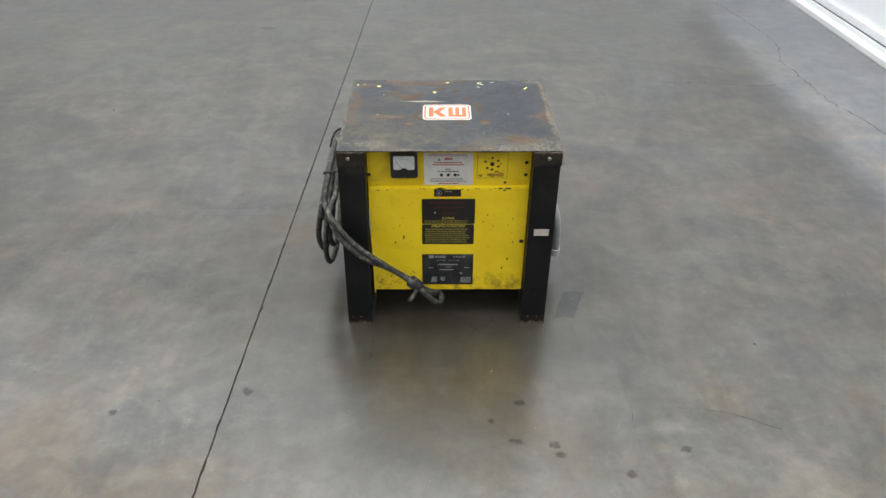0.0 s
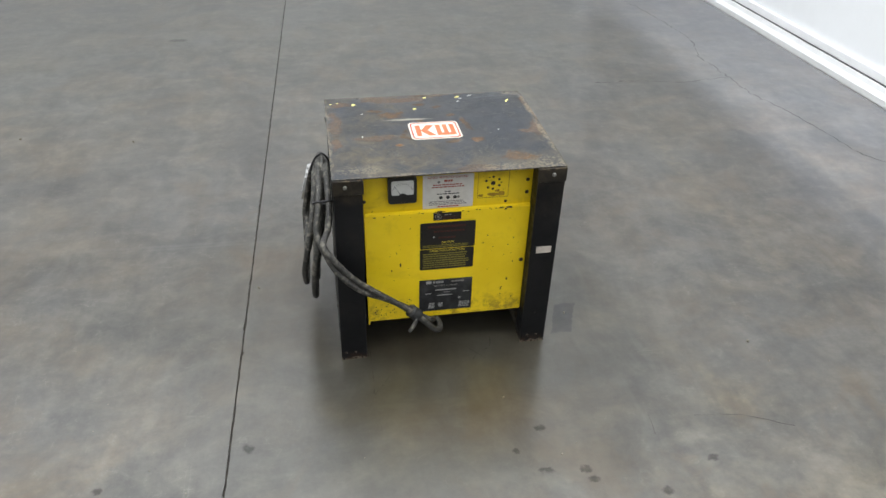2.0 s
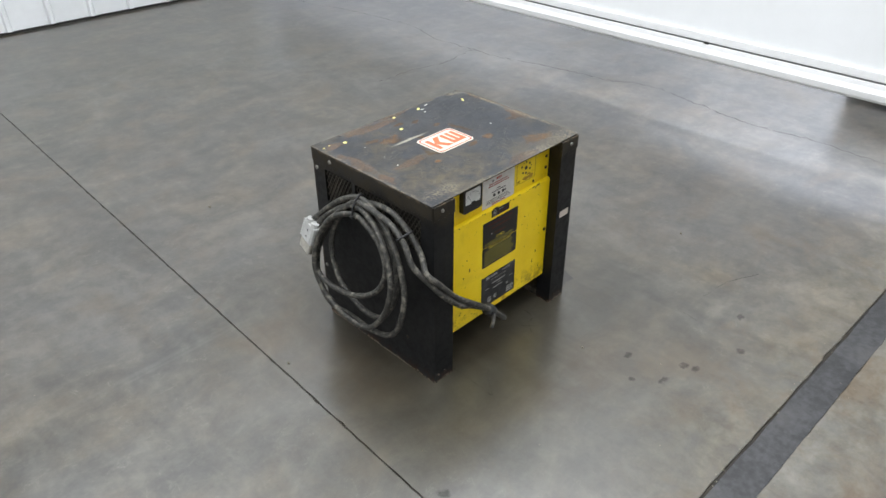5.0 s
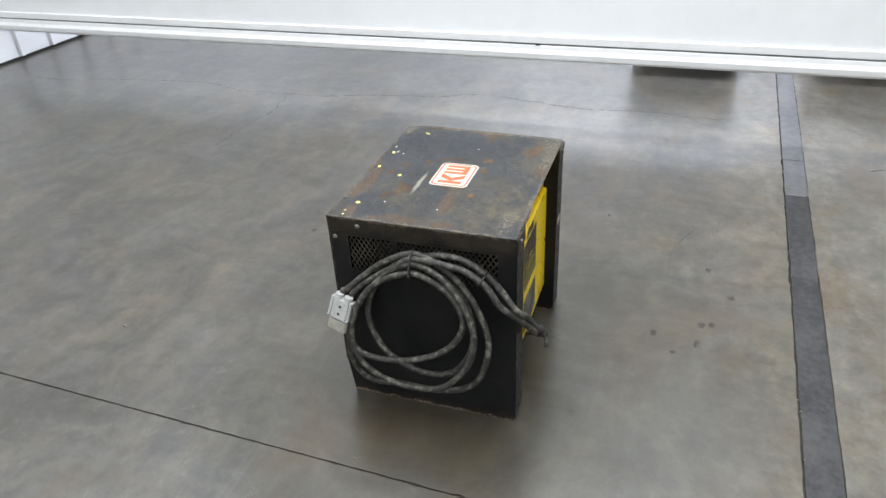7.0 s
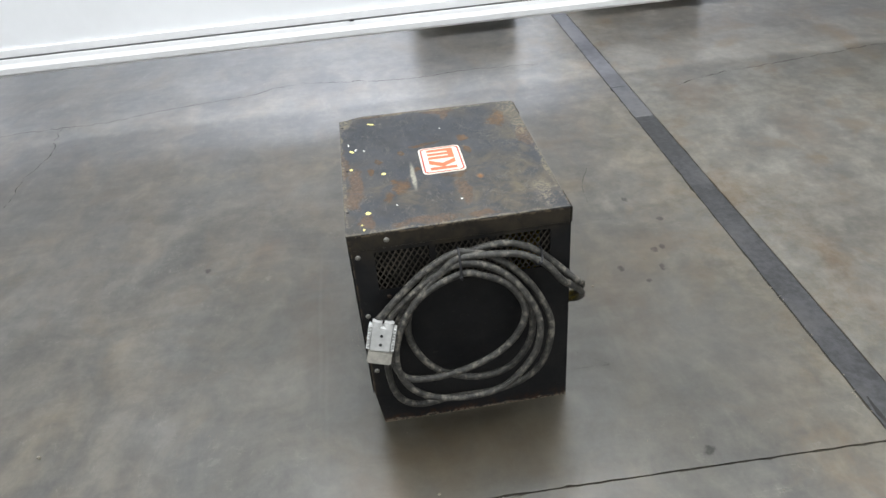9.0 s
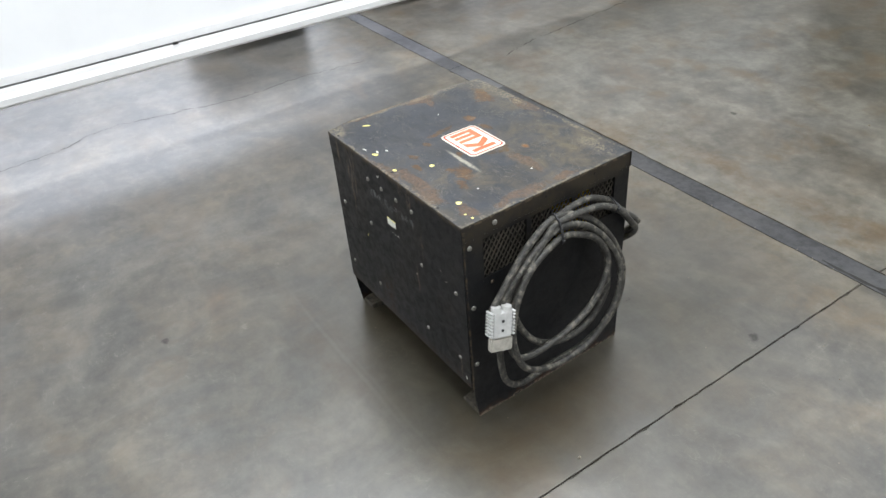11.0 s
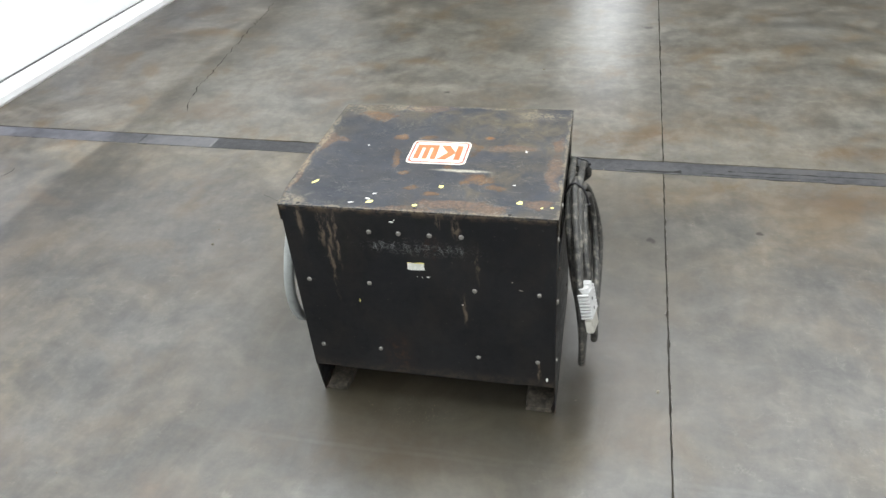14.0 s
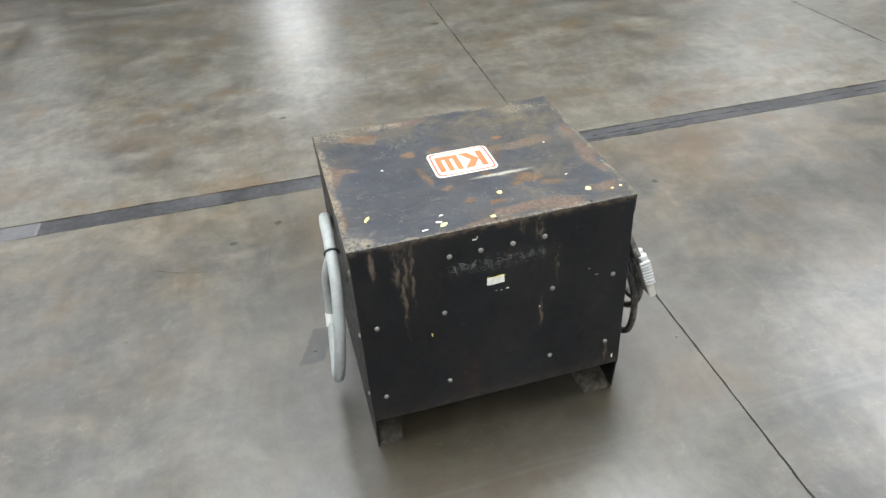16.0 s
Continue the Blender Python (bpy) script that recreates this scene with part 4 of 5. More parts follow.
# front
bm = bmesh.new()
box(bm, -0.2395, 0.2395, U, U + 0.004, 0.47, T - 0.0045)
control = part("control_panel", bm, YELLOW_UP, ch, "yellow painted control panel")
bm = bmesh.new()
vs = box(bm, -0.2385, 0.2385, D, U - 0.001, 0.113, 0.494)
for v in vs:
    if v.co.z > 0.4 and v.co.y > D + 0.005:
        v.co.z += 0.004
bevel(bm, 0.0025, 2)
door = part("door", bm, YELLOW, ch, "yellow painted front door with chips")
block("door_hem", (-0.2395, -0.2345, D - 0.0035, D - 0.0005, 0.104, 0.485), YELLOW, door, "folded yellow hem", 0.001, 1)

BX = lambda u0, u1, v0, v1, y, d, mat, parent, name="printed_bar", label="": block(name, (u0, u1, y - d, y, v0, v1), mat, parent, label)


def bars(u0, u1, v0, v1, rows, y, mat, parent, seed, fill=0.5):
    """Lines of writing too small to read, as bars."""
    rnd = random.Random(seed)
    bm = bmesh.new()
    dv = (v1 - v0) / rows
    for r in range(rows):
        v = v1 - (r + 0.5) * dv
        u = u0 + rnd.uniform(0, 0.004)
        end = u1 - rnd.uniform(0, (u1 - u0) * 0.12)
        while u < end - 0.002:
            w = min(rnd.uniform(0.004, 0.011), end - u)
            box(bm, u, u + w, y - 0.0004, y, v - dv * fill / 2, v + dv * fill / 2)
            u += w + 0.0018
    return part("small_print", bm, mat, parent)


# meter
meter = flat("meter", rounded(-0.1705, -0.0915, 0.5285, 0.6085, 0.008), 0.016, BEZEL, control, "square black panel meter", Matrix.Translation((0, U - 0.016, 0)))
flat("dial", rounded(-0.1615, -0.1005, 0.556, 0.600, 0.005), 0.0012, DIAL, meter, "white dial", Matrix.Translation((0, U - 0.0172, 0)))
bm = bmesh.new()
for k in range(13):
    a = radians(150 - 10 * k)
    c = Vector((-0.131 + 0.030 * math.cos(a), U - 0.0178, 0.556 + 0.034 * math.sin(a)))
    tube(bm, [c, c + Vector((0.003 * math.cos(a), 0, 0.0035 * math.sin(a)))], 0.0005, 4)
part("scale_marks", bm, INK_BLACK, meter)
bm = bmesh.new()
tube(bm, [Vector((-0.136, U - 0.0185, 0.557)), Vector((-0.155, U - 0.0185, 0.586))], 0.0005, 4)
part("needle", bm, INK_BLACK, meter)
flat("hub_cover", [(-0.131 + 0.013 * math.cos(radians(a)), 0.551 + 0.011 * math.sin(radians(a))) for a in range(0, 181, 18)], 0.0015, BEZEL, meter, "", Matrix.Translation((0, U - 0.0195, 0)))

# white control label
y = U - 0.0006
wl = flat("control_label", rounded(-0.073, 0.070, 0.497, 0.602, 0.001), 0.0012, LABEL_WHITE, control, "white printed label with red and black lines", Matrix.Translation((0, y - 0.0006, 0)))
y -= 0.0008
lettering("BATTERY PROTECTION CONTROL", 0.0095, INK_RED, wl, (-0.003, y, 0.5945), "red lettering", width=0.112)
bars(-0.014, 0.012, 0.579, 0.588, 1, y, INK_RED, wl, 1, 0.7)
bars(-0.048, 0.048, 0.561, 0.575, 2, y, INK_RED, wl, 2, 0.45)
bars(-0.012, 0.006, 0.547, 0.552, 1, y, INK_BLACK, wl, 3, 0.6)
bars(-0.034, 0.030, 0.540, 0.545, 1, y, INK_BLACK, wl, 4, 0.6)
bars(-0.056, 0.052, 0.506, 0.521, 3, y, INK_GREY, wl, 5, 0.5)
bars(-0.034, 0.038, 0.499, 0.505, 1, y, INK_RED, wl, 6, 0.6)
for u in (-0.022, -0.002, 0.018, 0.0275):
    r = 0.0052 if u < 0.02 else 0.004
    flat("lamp_hole", [(u + r * math.cos(a), 0.531 + r * math.sin(a)) for a in (2 * math.pi * k / 14 for k in range(14))], 0.001, INK_BLACK if u < 0.02 else INK_GREY, wl, "", Matrix.Translation((0, y - 0.0012, 0)))
flat("lamp_hole", [(-0.029 + 0.004 * math.cos(a), 0.581 + 0.004 * math.sin(a)) for a in (2 * math.pi * k / 14 for k in range(14))], 0.001, INK_GREY, wl, "", Matrix.Translation((0, y - 0.0012, 0)))

# old outlet plate with holes
bm = bmesh.new()
for e in ((0.082, 0.171, 0.6035, 0.605), (0.082, 0.171, 0.5195, 0.521), (0.082, 0.0835, 0.5195, 0.605), (0.1705, 0.172, 0.5195, 0.605)):
    box(bm, e[0], e[1], U - 0.0006, U - 0.0001, e[2], e[3])
part("plate_outline", bm, OCHRE, control, "ochre outline of a removed plate")
for u, v, r in ((0.126, 0.566, 0.0065), (0.106, 0.574, 0.0038), (0.112, 0.553, 0.0038), (0.126, 0.586, 0.0038), (0.143, 0.577, 0.0038), (0.144, 0.558, 0.0038), (0.126, 0.548, 0.0038), (0.115, 0.585, 0.002), (0.15, 0.567, 0.0022)):
    flat("panel_hole", [(u + r * math.cos(a), v + r * math.sin(a)) for a in (2 * math.pi * k / 14 for k in range(14))], 0.0006, BARE, control, "", Matrix.Translation((0, U - 0.0007, 0)))
rnd = random.Random(8)
for cu, cv, ru, rv in ((0.128, 0.530, 0.022, 0.007), (0.152, 0.531, 0.013, 0.008), (0.092, 0.528, 0.008, 0.005), (0.139, 0.541, 0.008, 0.005)):
    flat("paint_scar", [(cu + ru * rnd.uniform(0.7, 1.1) * math.cos(a), cv + rv * rnd.uniform(0.6, 1.2) * math.sin(a)) for a in (2 * math.pi * k / 12 for k in range(12))], 0.0004, OCHRE, control, "", Matrix.Translation((0, U - 0.0005, 0)))

# door labels
y = D - 0.0004


def label_plate(name, e, mat, label, r=0.002):
    return flat(name, rounded(*e, r), 0.0010, mat, door, label, Matrix.Translation((0, y - 0.0006, 0)))


yl = y - 0.0006
ul = label_plate("listing_label", (-0.044, 0.036, 0.4645, 0.4885), LABEL_BLACK, "small black label with grey print", 0.0006)
bm = bmesh.new()
tube(bm, [Vector((-0.030 + 0.0085 * math.cos(a), yl - 0.0003, 0.4765 + 0.0085 * math.sin(a))) for a in (2 * math.pi * k / 20 for k in range(21))], 0.0009, 4)
part("ring_mark", bm, INK_GREY, ul)
BX(-0.033, -0.027, 0.473, 0.480, yl, 0.0003, INK_GREY, ul)
bars(-0.014, 0.012, 0.479, 0.485, 1, yl, INK_GREY, ul, 11)
bars(-0.018, 0.032, 0.467, 0.477, 2, yl, INK_BROWN, ul, 12)
ca = label_plate("caution_label", (-0.0815, 0.0795, 0.368, 0.4565), LABEL_BLACK, "black caution label with yellow print", 0.004)
lettering("CAUTION", 0.0095, INK_YELLOW, ca, (-0.001, yl - 0.0002, 0.388), "yellow lettering", width=0.036)
bars(-0.074, 0.072, 0.371, 0.382, 2, yl, INK_DIM, ca, 13)
bars(-0.060, 0.062, 0.437, 0.449, 1, yl, INK_BROWN, ca, 14, 0.6)
bars(-0.046, 0.050, 0.421, 0.432, 1, yl, INK_BROWN, ca, 15, 0.5)
bars(-0.030, 0.025, 0.400, 0.410, 1, yl, INK_BROWN, ca, 16, 0.6)
flat("chip", [(-0.042 + 0.003 * math.cos(a), 0.408 + 0.003 * math.sin(a)) for a in (0, 1.1, 2.3, 3.6, 5.0)], 0.0004, INK_SILVER, ca, "", Matrix.Translation((0, yl - 0.0003, 0)))
op = label_plate("instruction_label", (-0.082, 0.078, 0.2935, 0.3655), LABEL_BLACK, "black instruction label with yellow print", 0.004)
lettering("OPERATING INSTRUCTIONS", 0.0092, INK_YELLOW, op, (-0.001, yl - 0.0002, 0.3595), "yellow lettering", width=0.104)
bars(-0.074, 0.072, 0.298, 0.353, 7, yl, INK_DIM, op, 17, 0.5)
dp = label_plate("data_plate", (-0.083, 0.079, 0.1355, 0.2545), PLATE, "scratched dark metal data plate", 0.001)
BX(-0.062, -0.046, 0.240, 0.250, yl, 0.0003, INK_SILVER, dp)
bars(-0.042, -0.006, 0.240, 0.250, 1, yl, INK_SILVER, dp, 18, 0.8)
bars(0.012, 0.060, 0.240, 0.249, 1, yl, INK_GREY, dp, 19, 0.6)
lettering("BATTERY CHARGER", 0.008, INK_GREY, dp, (-0.002, yl - 0.0002, 0.2305), "grey lettering", width=0.072)
BX(-0.034, 0.030, 0.213, 0.217, yl, 0.0003, INK_SILVER, dp)
BX(-0.028, 0.018, 0.193, 0.196, yl, 0.0003, INK_SILVER, dp)
BX(-0.064, -0.046, 0.2015, 0.204, yl, 0.0003, INK_SILVER, dp)
BX(0.052, 0.070, 0.2015, 0.204, yl, 0.0003, INK_SILVER, dp)
for u0, u1, v0, v1 in ((-0.056, -0.034, 0.145, 0.167), (-0.026, -0.010, 0.149, 0.166), (0.038, 0.074, 0.143, 0.166), (0.034, 0.048, 0.176, 0.184)):
    bars(u0, u1, v0, v1, 4 if v1 - v0 > 0.01 else 2, yl, INK_SILVER, dp, int(u0 * 1000), 0.75)
bars(-0.010, 0.012, 0.203, 0.208, 1, yl, INK_GREY, dp, 30, 0.6)

# chips and scratches of the front
rnd = random.Random(4)
for cu, cv, ru, rv, y0, par in [(-0.139, 0.318, 0.003, 0.008, D, door), (0.175, 0.4925, 0.012, 0.003, D, door), (0.152, 0.4915, 0.008, 0.003, D, door), (-0.026, 0.4915, 0.016, 0.003, D, door), (0.165, 0.4865, 0.004, 0.004, D, door),
                                (0.186, 0.235, 0.0025, 0.006, D, door), (0.196, 0.385, 0.002, 0.003, D, door), (-0.165, 0.30, 0.003, 0.003, D, door), (0.118, 0.40, 0.003, 0.002, D, door), (0.105, 0.375, 0.003, 0.002, D, door), (0.17, 0.20, 0.003, 0.007, D, door), (0.20, 0.30, 0.002, 0.003, D, door), (-0.15, 0.36, 0.002, 0.003, D, door)] +         [(rnd.uniform(-0.22, -0.10), rnd.uniform(0.13, 0.19), rnd.uniform(0.001, 0.0025), rnd.uniform(0.001, 0.003), D, door) for _ in range(26)] +         [(rnd.uniform(-0.22, 0.225), rnd.uniform(0.14, 0.48), rnd.uniform(0.0008, 0.0018), rnd.uniform(0.0008, 0.0025), D, door) for _ in range(40)] +         [(rnd.uniform(-0.22, 0.225), rnd.uniform(0.486, 0.493), rnd.uniform(0.001, 0.005), rnd.uniform(0.0008, 0.002), D, door) for _ in range(16)]:
    if -0.085 < cu < 0.082 and 0.13 < cv < 0.46:
        continue
    flat("paint_chip", [(cu + ru * rnd.uniform(0.6, 1.1) * math.cos(a), cv + rv * rnd.uniform(0.6, 1.1) * math.sin(a)) for a in (2 * math.pi * k / 9 for k in range(9))], 0.0003, BARE, par, "", Matrix.Translation((0, y0 - 0.0003, 0)))
block("paper_tag", (0.258, 0.303, F - 0.0028, F - 0.002, 0.347, 0.370), TAPE, ch, "small cream paper tag")

# bolts: one dome-headed mesh, shared
def dome(r, h, k=12):
    bm = bmesh.new()
    rings = [(r, 0), (r, h * 0.35), (r * 0.82, h * 0.8), (r * 0.4, h)]
    vs = [[bm.verts.new((q * math.cos(2 * math.pi * i / k), q * math.sin(2 * math.pi * i / k), z)) for i in range(k)] for q, z in rings]
    for a, b in zip(vs, vs[1:]):
        for i in range(k):
            bm.faces.new((a[i], a[(i + 1) % k], b[(i + 1) % k], b[i]))
    bm.faces.new(vs[-1])
    return bm


BOLT = mesh_of("bolt", dome(0.0068, 0.0042), STEEL, True)
SCREW = mesh_of("screw", dome(0.0055, 0.003), DULL_BOLT, True)
HOLE = mesh_of("screw_hole", dome(0.003, 0.0006, 8), INSIDE)
FACING = {"front": (90, 0, 0), "rear": (-90, 0, 0), "left": (0, -90, 0), "right": (0, 90, 0), "up": (0, 0, 0)}


def fix(name, me, at, way, parent, scale=1.0):
    ob = new(name, me)
    ob.parent = parent
    ob.matrix_basis = pose(*at, *FACING[way]) @ Matrix.Scale(scale, 4)


for x, z in ((0.102, 0.569), (0.032, 0.569), (-0.040, 0.569), (-0.113, 0.570), (0.274, 0.415), (0.120, 0.417), (-0.137, 0.418), (-0.288, 0.420), (0.275, 0.197), (0.118, 0.200), (-0.139, 0.203), (-0.287, 0.205)):
    fix("bolt", BOLT, (x + 0.006, B + 0.003, z), "rear", rear, 0.88)
for x, z in ((0.064, 0.423), (-0.086, 0.42), (-0.293, 0.60), (-0.234, 0.603), (0.275, 0.603), (0.222, 0.60), (0.066, 0.19), (-0.10, 0.20), (0.03, 0.613)):
    fix("screw_hole", HOLE, (x + 0.006, B + 0.003, z), "rear", rear)
for y, z in ((0.178, 0.608),):
    fix("bolt", BOLT, (-0.3202, y, z), "left", ch)
for y, z in ((0.251, 0.566), (0.250, 0.387), (0.251, 0.20)):
    fix("bolt", BOLT, (lean(-0.3172, z), y - draw_in(z), z), "left", ch)
    fix("bolt", BOLT, (0.3172, y - draw_in(z), z), "right", ch)
for y, z in ((0.019, 0.612), (-0.14, 0.614)):
    fix("screw_hole", HOLE, (-0.3203, y, z), "left", ch, 1.3)
for y, z in ((0.19, 0.44), (-0.149, 0.119)):
    fix("screw", SCREW, (lean(-0.3172, z), y, z), "left", ch)
for y, z in ((0.10, 0.30), (0.02, 0.24), (0.15, 0.47)):
    fix("screw", SCREW, (0.3172, y, z), "right", ch)
for x in (-0.287, 0.283):
    fix("bolt", BOLT, (x, F - 0.0045, 0.609), "front", ch, 0.85)
for x, z in ((-0.236, 0.532), (0.226, 0.531), (0.226, 0.571)):
    fix("screw", SCREW, (x, U, z), "front", ch)
for x in (-0.19, -0.02, 0.19):
    fix("screw", SCREW, (x, U - 0.001, 0.616), "front", ch, 0.8)
fix("screw", SCREW, (0.166, U, 0.505), "front", ch, 0.8)
fix("screw", SCREW, (0.226, D, 0.304), "front", door, 1.2)
for x in (-0.302, -0.274, 0.262, 0.290):
    fix("screw", SCREW, (lean(x, 0.028), F - 0.002, 0.028), "front", ch, 0.8)
for x, y in ((-0.215, 0.262), (0.272, 0.262), (-0.003, 0.256)):
    fix("screw_hole", HOLE, (x, y, T + bow(x, y)), "up", top, 1.5)

# sticker on the top: plain shapes in its colours
lay = lambda cx, cy, z: Matrix.Translation((cx, cy, z)) @ pose(0, 0, 0, -90, 0, 0)
st = flat("sticker", rounded(-0.075, 0.075, -0.058, 0.058, 0.015), 0.0008, STICKER, top, "white sticker with an orange mark and border", lay(-0.004, 0.0, T + 0.0008))
SZ = T + 0.0013
bm = bmesh.new()
ring_o, ring_i = rounded(-0.0705, 0.0705, -0.0535, 0.0535, 0.012), rounded(-0.0662, 0.0662, -0.0492, 0.0492, 0.011)
vo = [bm.verts.new((u - 0.004, -v, SZ)) for u, v in ring_o]
vi = [bm.verts.new((u - 0.004, -v, SZ)) for u, v in ring_i]
for i in range(len(vo)):
    j = (i + 1) % len(vo)
    bm.faces.new((vo[i], vo[j], vi[j], vi[i]))
part("border", bm, INK_RED, st)
for poly in ([(-0.057, -0.036), (-0.042, -0.036), (-0.042, 0.036), (-0.057, 0.036)], [(-0.043, 0.0), (-0.022, 0.036), (0.001, 0.036), (-0.022, 0.0), (0.001, -0.036), (-0.022, -0.036)],
             [(0.004, -0.036), (0.060, -0.036), (0.060, -0.020), (0.004, -0.020)], [(0.004, -0.020), (0.018, -0.020), (0.018, 0.036), (0.004, 0.036)], [(0.0255, -0.020), (0.0385, -0.020), (0.0385, 0.036), (0.0255, 0.036)], [(0.046, -0.020), (0.060, -0.020), (0.060, 0.036), (0.046, 0.036)]):
    bm = bmesh.new()
    bm.faces.new([bm.verts.new((u - 0.004, v, SZ)) for u, v in poly])
    part("printed_shape", bm, ORANGE, st)

# paint drips on the top and rear
rnd = random.Random(11)


def drip(x, y, rx, ry, mat, turn=0.0):
    bm = bmesh.new()
    c, s = math.cos(turn), math.sin(turn)
    rim = []
    for k in range(11):
        a = 2 * math.pi * k / 11
        u, v = rx * rnd.uniform(0.75, 1.15) * math.cos(a), ry * rnd.uniform(0.75, 1.15) * math.sin(a)
        rim.append(bm.verts.new((x + u * c - v * s, y + u * s + v * c, T + 0.0004 + bow(x + u * c - v * s, y + u * s + v * c))))
    mid = bm.verts.new((x, y, T + 0.0013 + bow(x, y)))
    for k in range(11):
        bm.faces.new((rim[k], rim[(k + 1) % 11], mid))
    part("paint_drip", bm, mat, top)


for x, y, rx, ry, m, a in ((-0.231, 0.213, 0.008, 0.007, DRIP, 0), (-0.280, 0.230, 0.0035, 0.003, DRIP, 0), (-0.302, 0.226, 0.004, 0.0035, DRIP, 0), (-0.043, 0.161, 0.007, 0.006, DRIP, 0), (0.001, 0.246, 0.007, 0.005, DRIP, 0),
                           (0.107, 0.240, 0.011, 0.005, DRIP, 0.4), (0.115, 0.229, 0.008, 0.003, DRIP_WHITE, -0.4), (0.259, 0.178, 0.004, 0.011, DRIP, -0.5), (0.105, 0.206, 0.006, 0.002, DRIP_WHITE, 0.3), (0.150, 0.248, 0.008, 0.002, DRIP_WHITE, 0.1),
                           (0.185, -0.02, 0.003, 0.002, DRIP_WHITE, 0), (-0.22, -0.02, 0.003, 0.003, DRIP_WHITE, 0), (-0.21, 0.14, 0.004, 0.002, DRIP_WHITE, 0.5), (-0.12, -0.085, 0.007, 0.004, RUST_SPOT, 0)):
    drip(x, y, rx, ry, m, a)


def rear_mark(x, z, rx, rz, mat, k=9):
    flat("paint_mark", [(x + rx * rnd.uniform(0.7, 1.1) * math.cos(a), z + rz * rnd.uniform(0.7, 1.1) * math.sin(a)) for a in (2 * math.pi * i / k for i in range(k))], 0.0004, mat, rear, "", Matrix.Translation((0, B + 0.0031, 0)))


flat("paper_remnant", [(-0.021, 0.469), (0.012, 0.467), (0.020, 0.469), (0.019, 0.486), (0.010, 0.488), (-0.004, 0.486), (-0.020, 0.487)], 0.0006, DRIP_WHITE, rear, "torn cream paper label", Matrix.Translation((0.006, B + 0.0031, 0)))
flat("paper_edge", [(-0.022, 0.4865), (0.019, 0.4865), (0.019, 0.490), (0.004, 0.488), (-0.012, 0.491), (-0.022, 0.489)], 0.0005, DRIP, rear, "yellow torn edge", Matrix.Translation((0.006, B + 0.0031, 0)))
for x, z, rx, rz, m in ((-0.022, 0.449, 0.004, 0.0025, DRIP_WHITE), (-0.008, 0.447, 0.0015, 0.0015, DRIP_WHITE), (0.004, 0.448, 0.0015, 0.001, DRIP_WHITE), (0.158, 0.359, 0.0018, 0.006, DRIP), (-0.305, 0.146, 0.003, 0.008, DRIP_WHITE),
                        (0.052, 0.600, 0.006, 0.002, DRIP_WHITE), (0.045, 0.605, 0.002, 0.002, DRIP_WHITE), (-0.101, 0.372, 0.003, 0.003, TAPE), (-0.24, 0.43, 0.006, 0.001, TAPE), (-0.22, 0.452, 0.002, 0.001, TAPE)):
    rear_mark(x, z, rx, rz, m)

rnd = random.Random(31)
for k in range(9):
    cx, cz = 0.105 - k * 0.026 + rnd.uniform(-0.004, 0.004), 0.532 + rnd.uniform(-0.004, 0.004)
    for j in range(3):
        pts = [Vector((cx + rnd.uniform(-0.010, 0.010), B + 0.0032, cz + rnd.uniform(-0.013, 0.013))) for _ in range(4)]
        bm = bmesh.new()
        tube(bm, spline(pts, 0.004), 0.0005, 4)
        part("scratched_stroke", bm, INK_DULL, rear)

# ---- the charging cable coiled on the side ----
cc = thing("charging_cable", "coiled pair of dusty black charging cables hung on the cabinet side", "cable", (CH[0] - 0.35, CH[1], 0.1), 0)
OFF = Vector((CH[0] - 0.35, CH[1], 0.1))


def coil(yz, lead, tail, extra, swing):
    """A cable: its coil by places (y, z) on the cabinet's side, standing off more the lower it hangs, then its tail round the front."""
    out = [Vector(p) for p in lead]
    n = len(yz)
    for i, (y, z) in enumerate(yz):
        off = 0.005 + 0.055 * min(1, max(0, (0.56 - z) / 0.3)) + swing * (1 - i / n) + extra * min(1, i / 8)
        off = max(off, 0.0105)
        out.append(Vector((-0.323 - off, y, z)))
    return [p - OFF for p in out + [Vector(p) for p in tail]]


COIL_A = [(2.255, 0.4), (2.22, 0.432), (2.168, 0.48), (2.11, 0.525), (2.027, 0.559), (1.936, 0.526), (1.864, 0.455), (1.818, 0.364), (1.811, 0.297), (1.836, 0.207), (1.89, 0.152), (1.98, 0.126), (2.076, 0.126), (2.166, 0.116), (2.215, 0.148), (2.234, 0.215), (2.232, 0.291), (2.204, 0.37), (2.148, 0.452), (2.074, 0.505), (2.03, 0.519), (1.962, 0.504), (1.902, 0.462), (1.866, 0.396), (1.856, 0.33), (1.872, 0.264), (1.923, 0.197), (1.998, 0.178), (2.071, 0.199), (2.128, 0.244), (2.165, 0.309), (2.172, 0.368), (2.149, 0.438), (2.093, 0.503), (2.029, 0.539), (1.96, 0.557), (1.904, 0.557), (1.849, 0.533), (1.813, 0.503), (1.776, 0.466)]
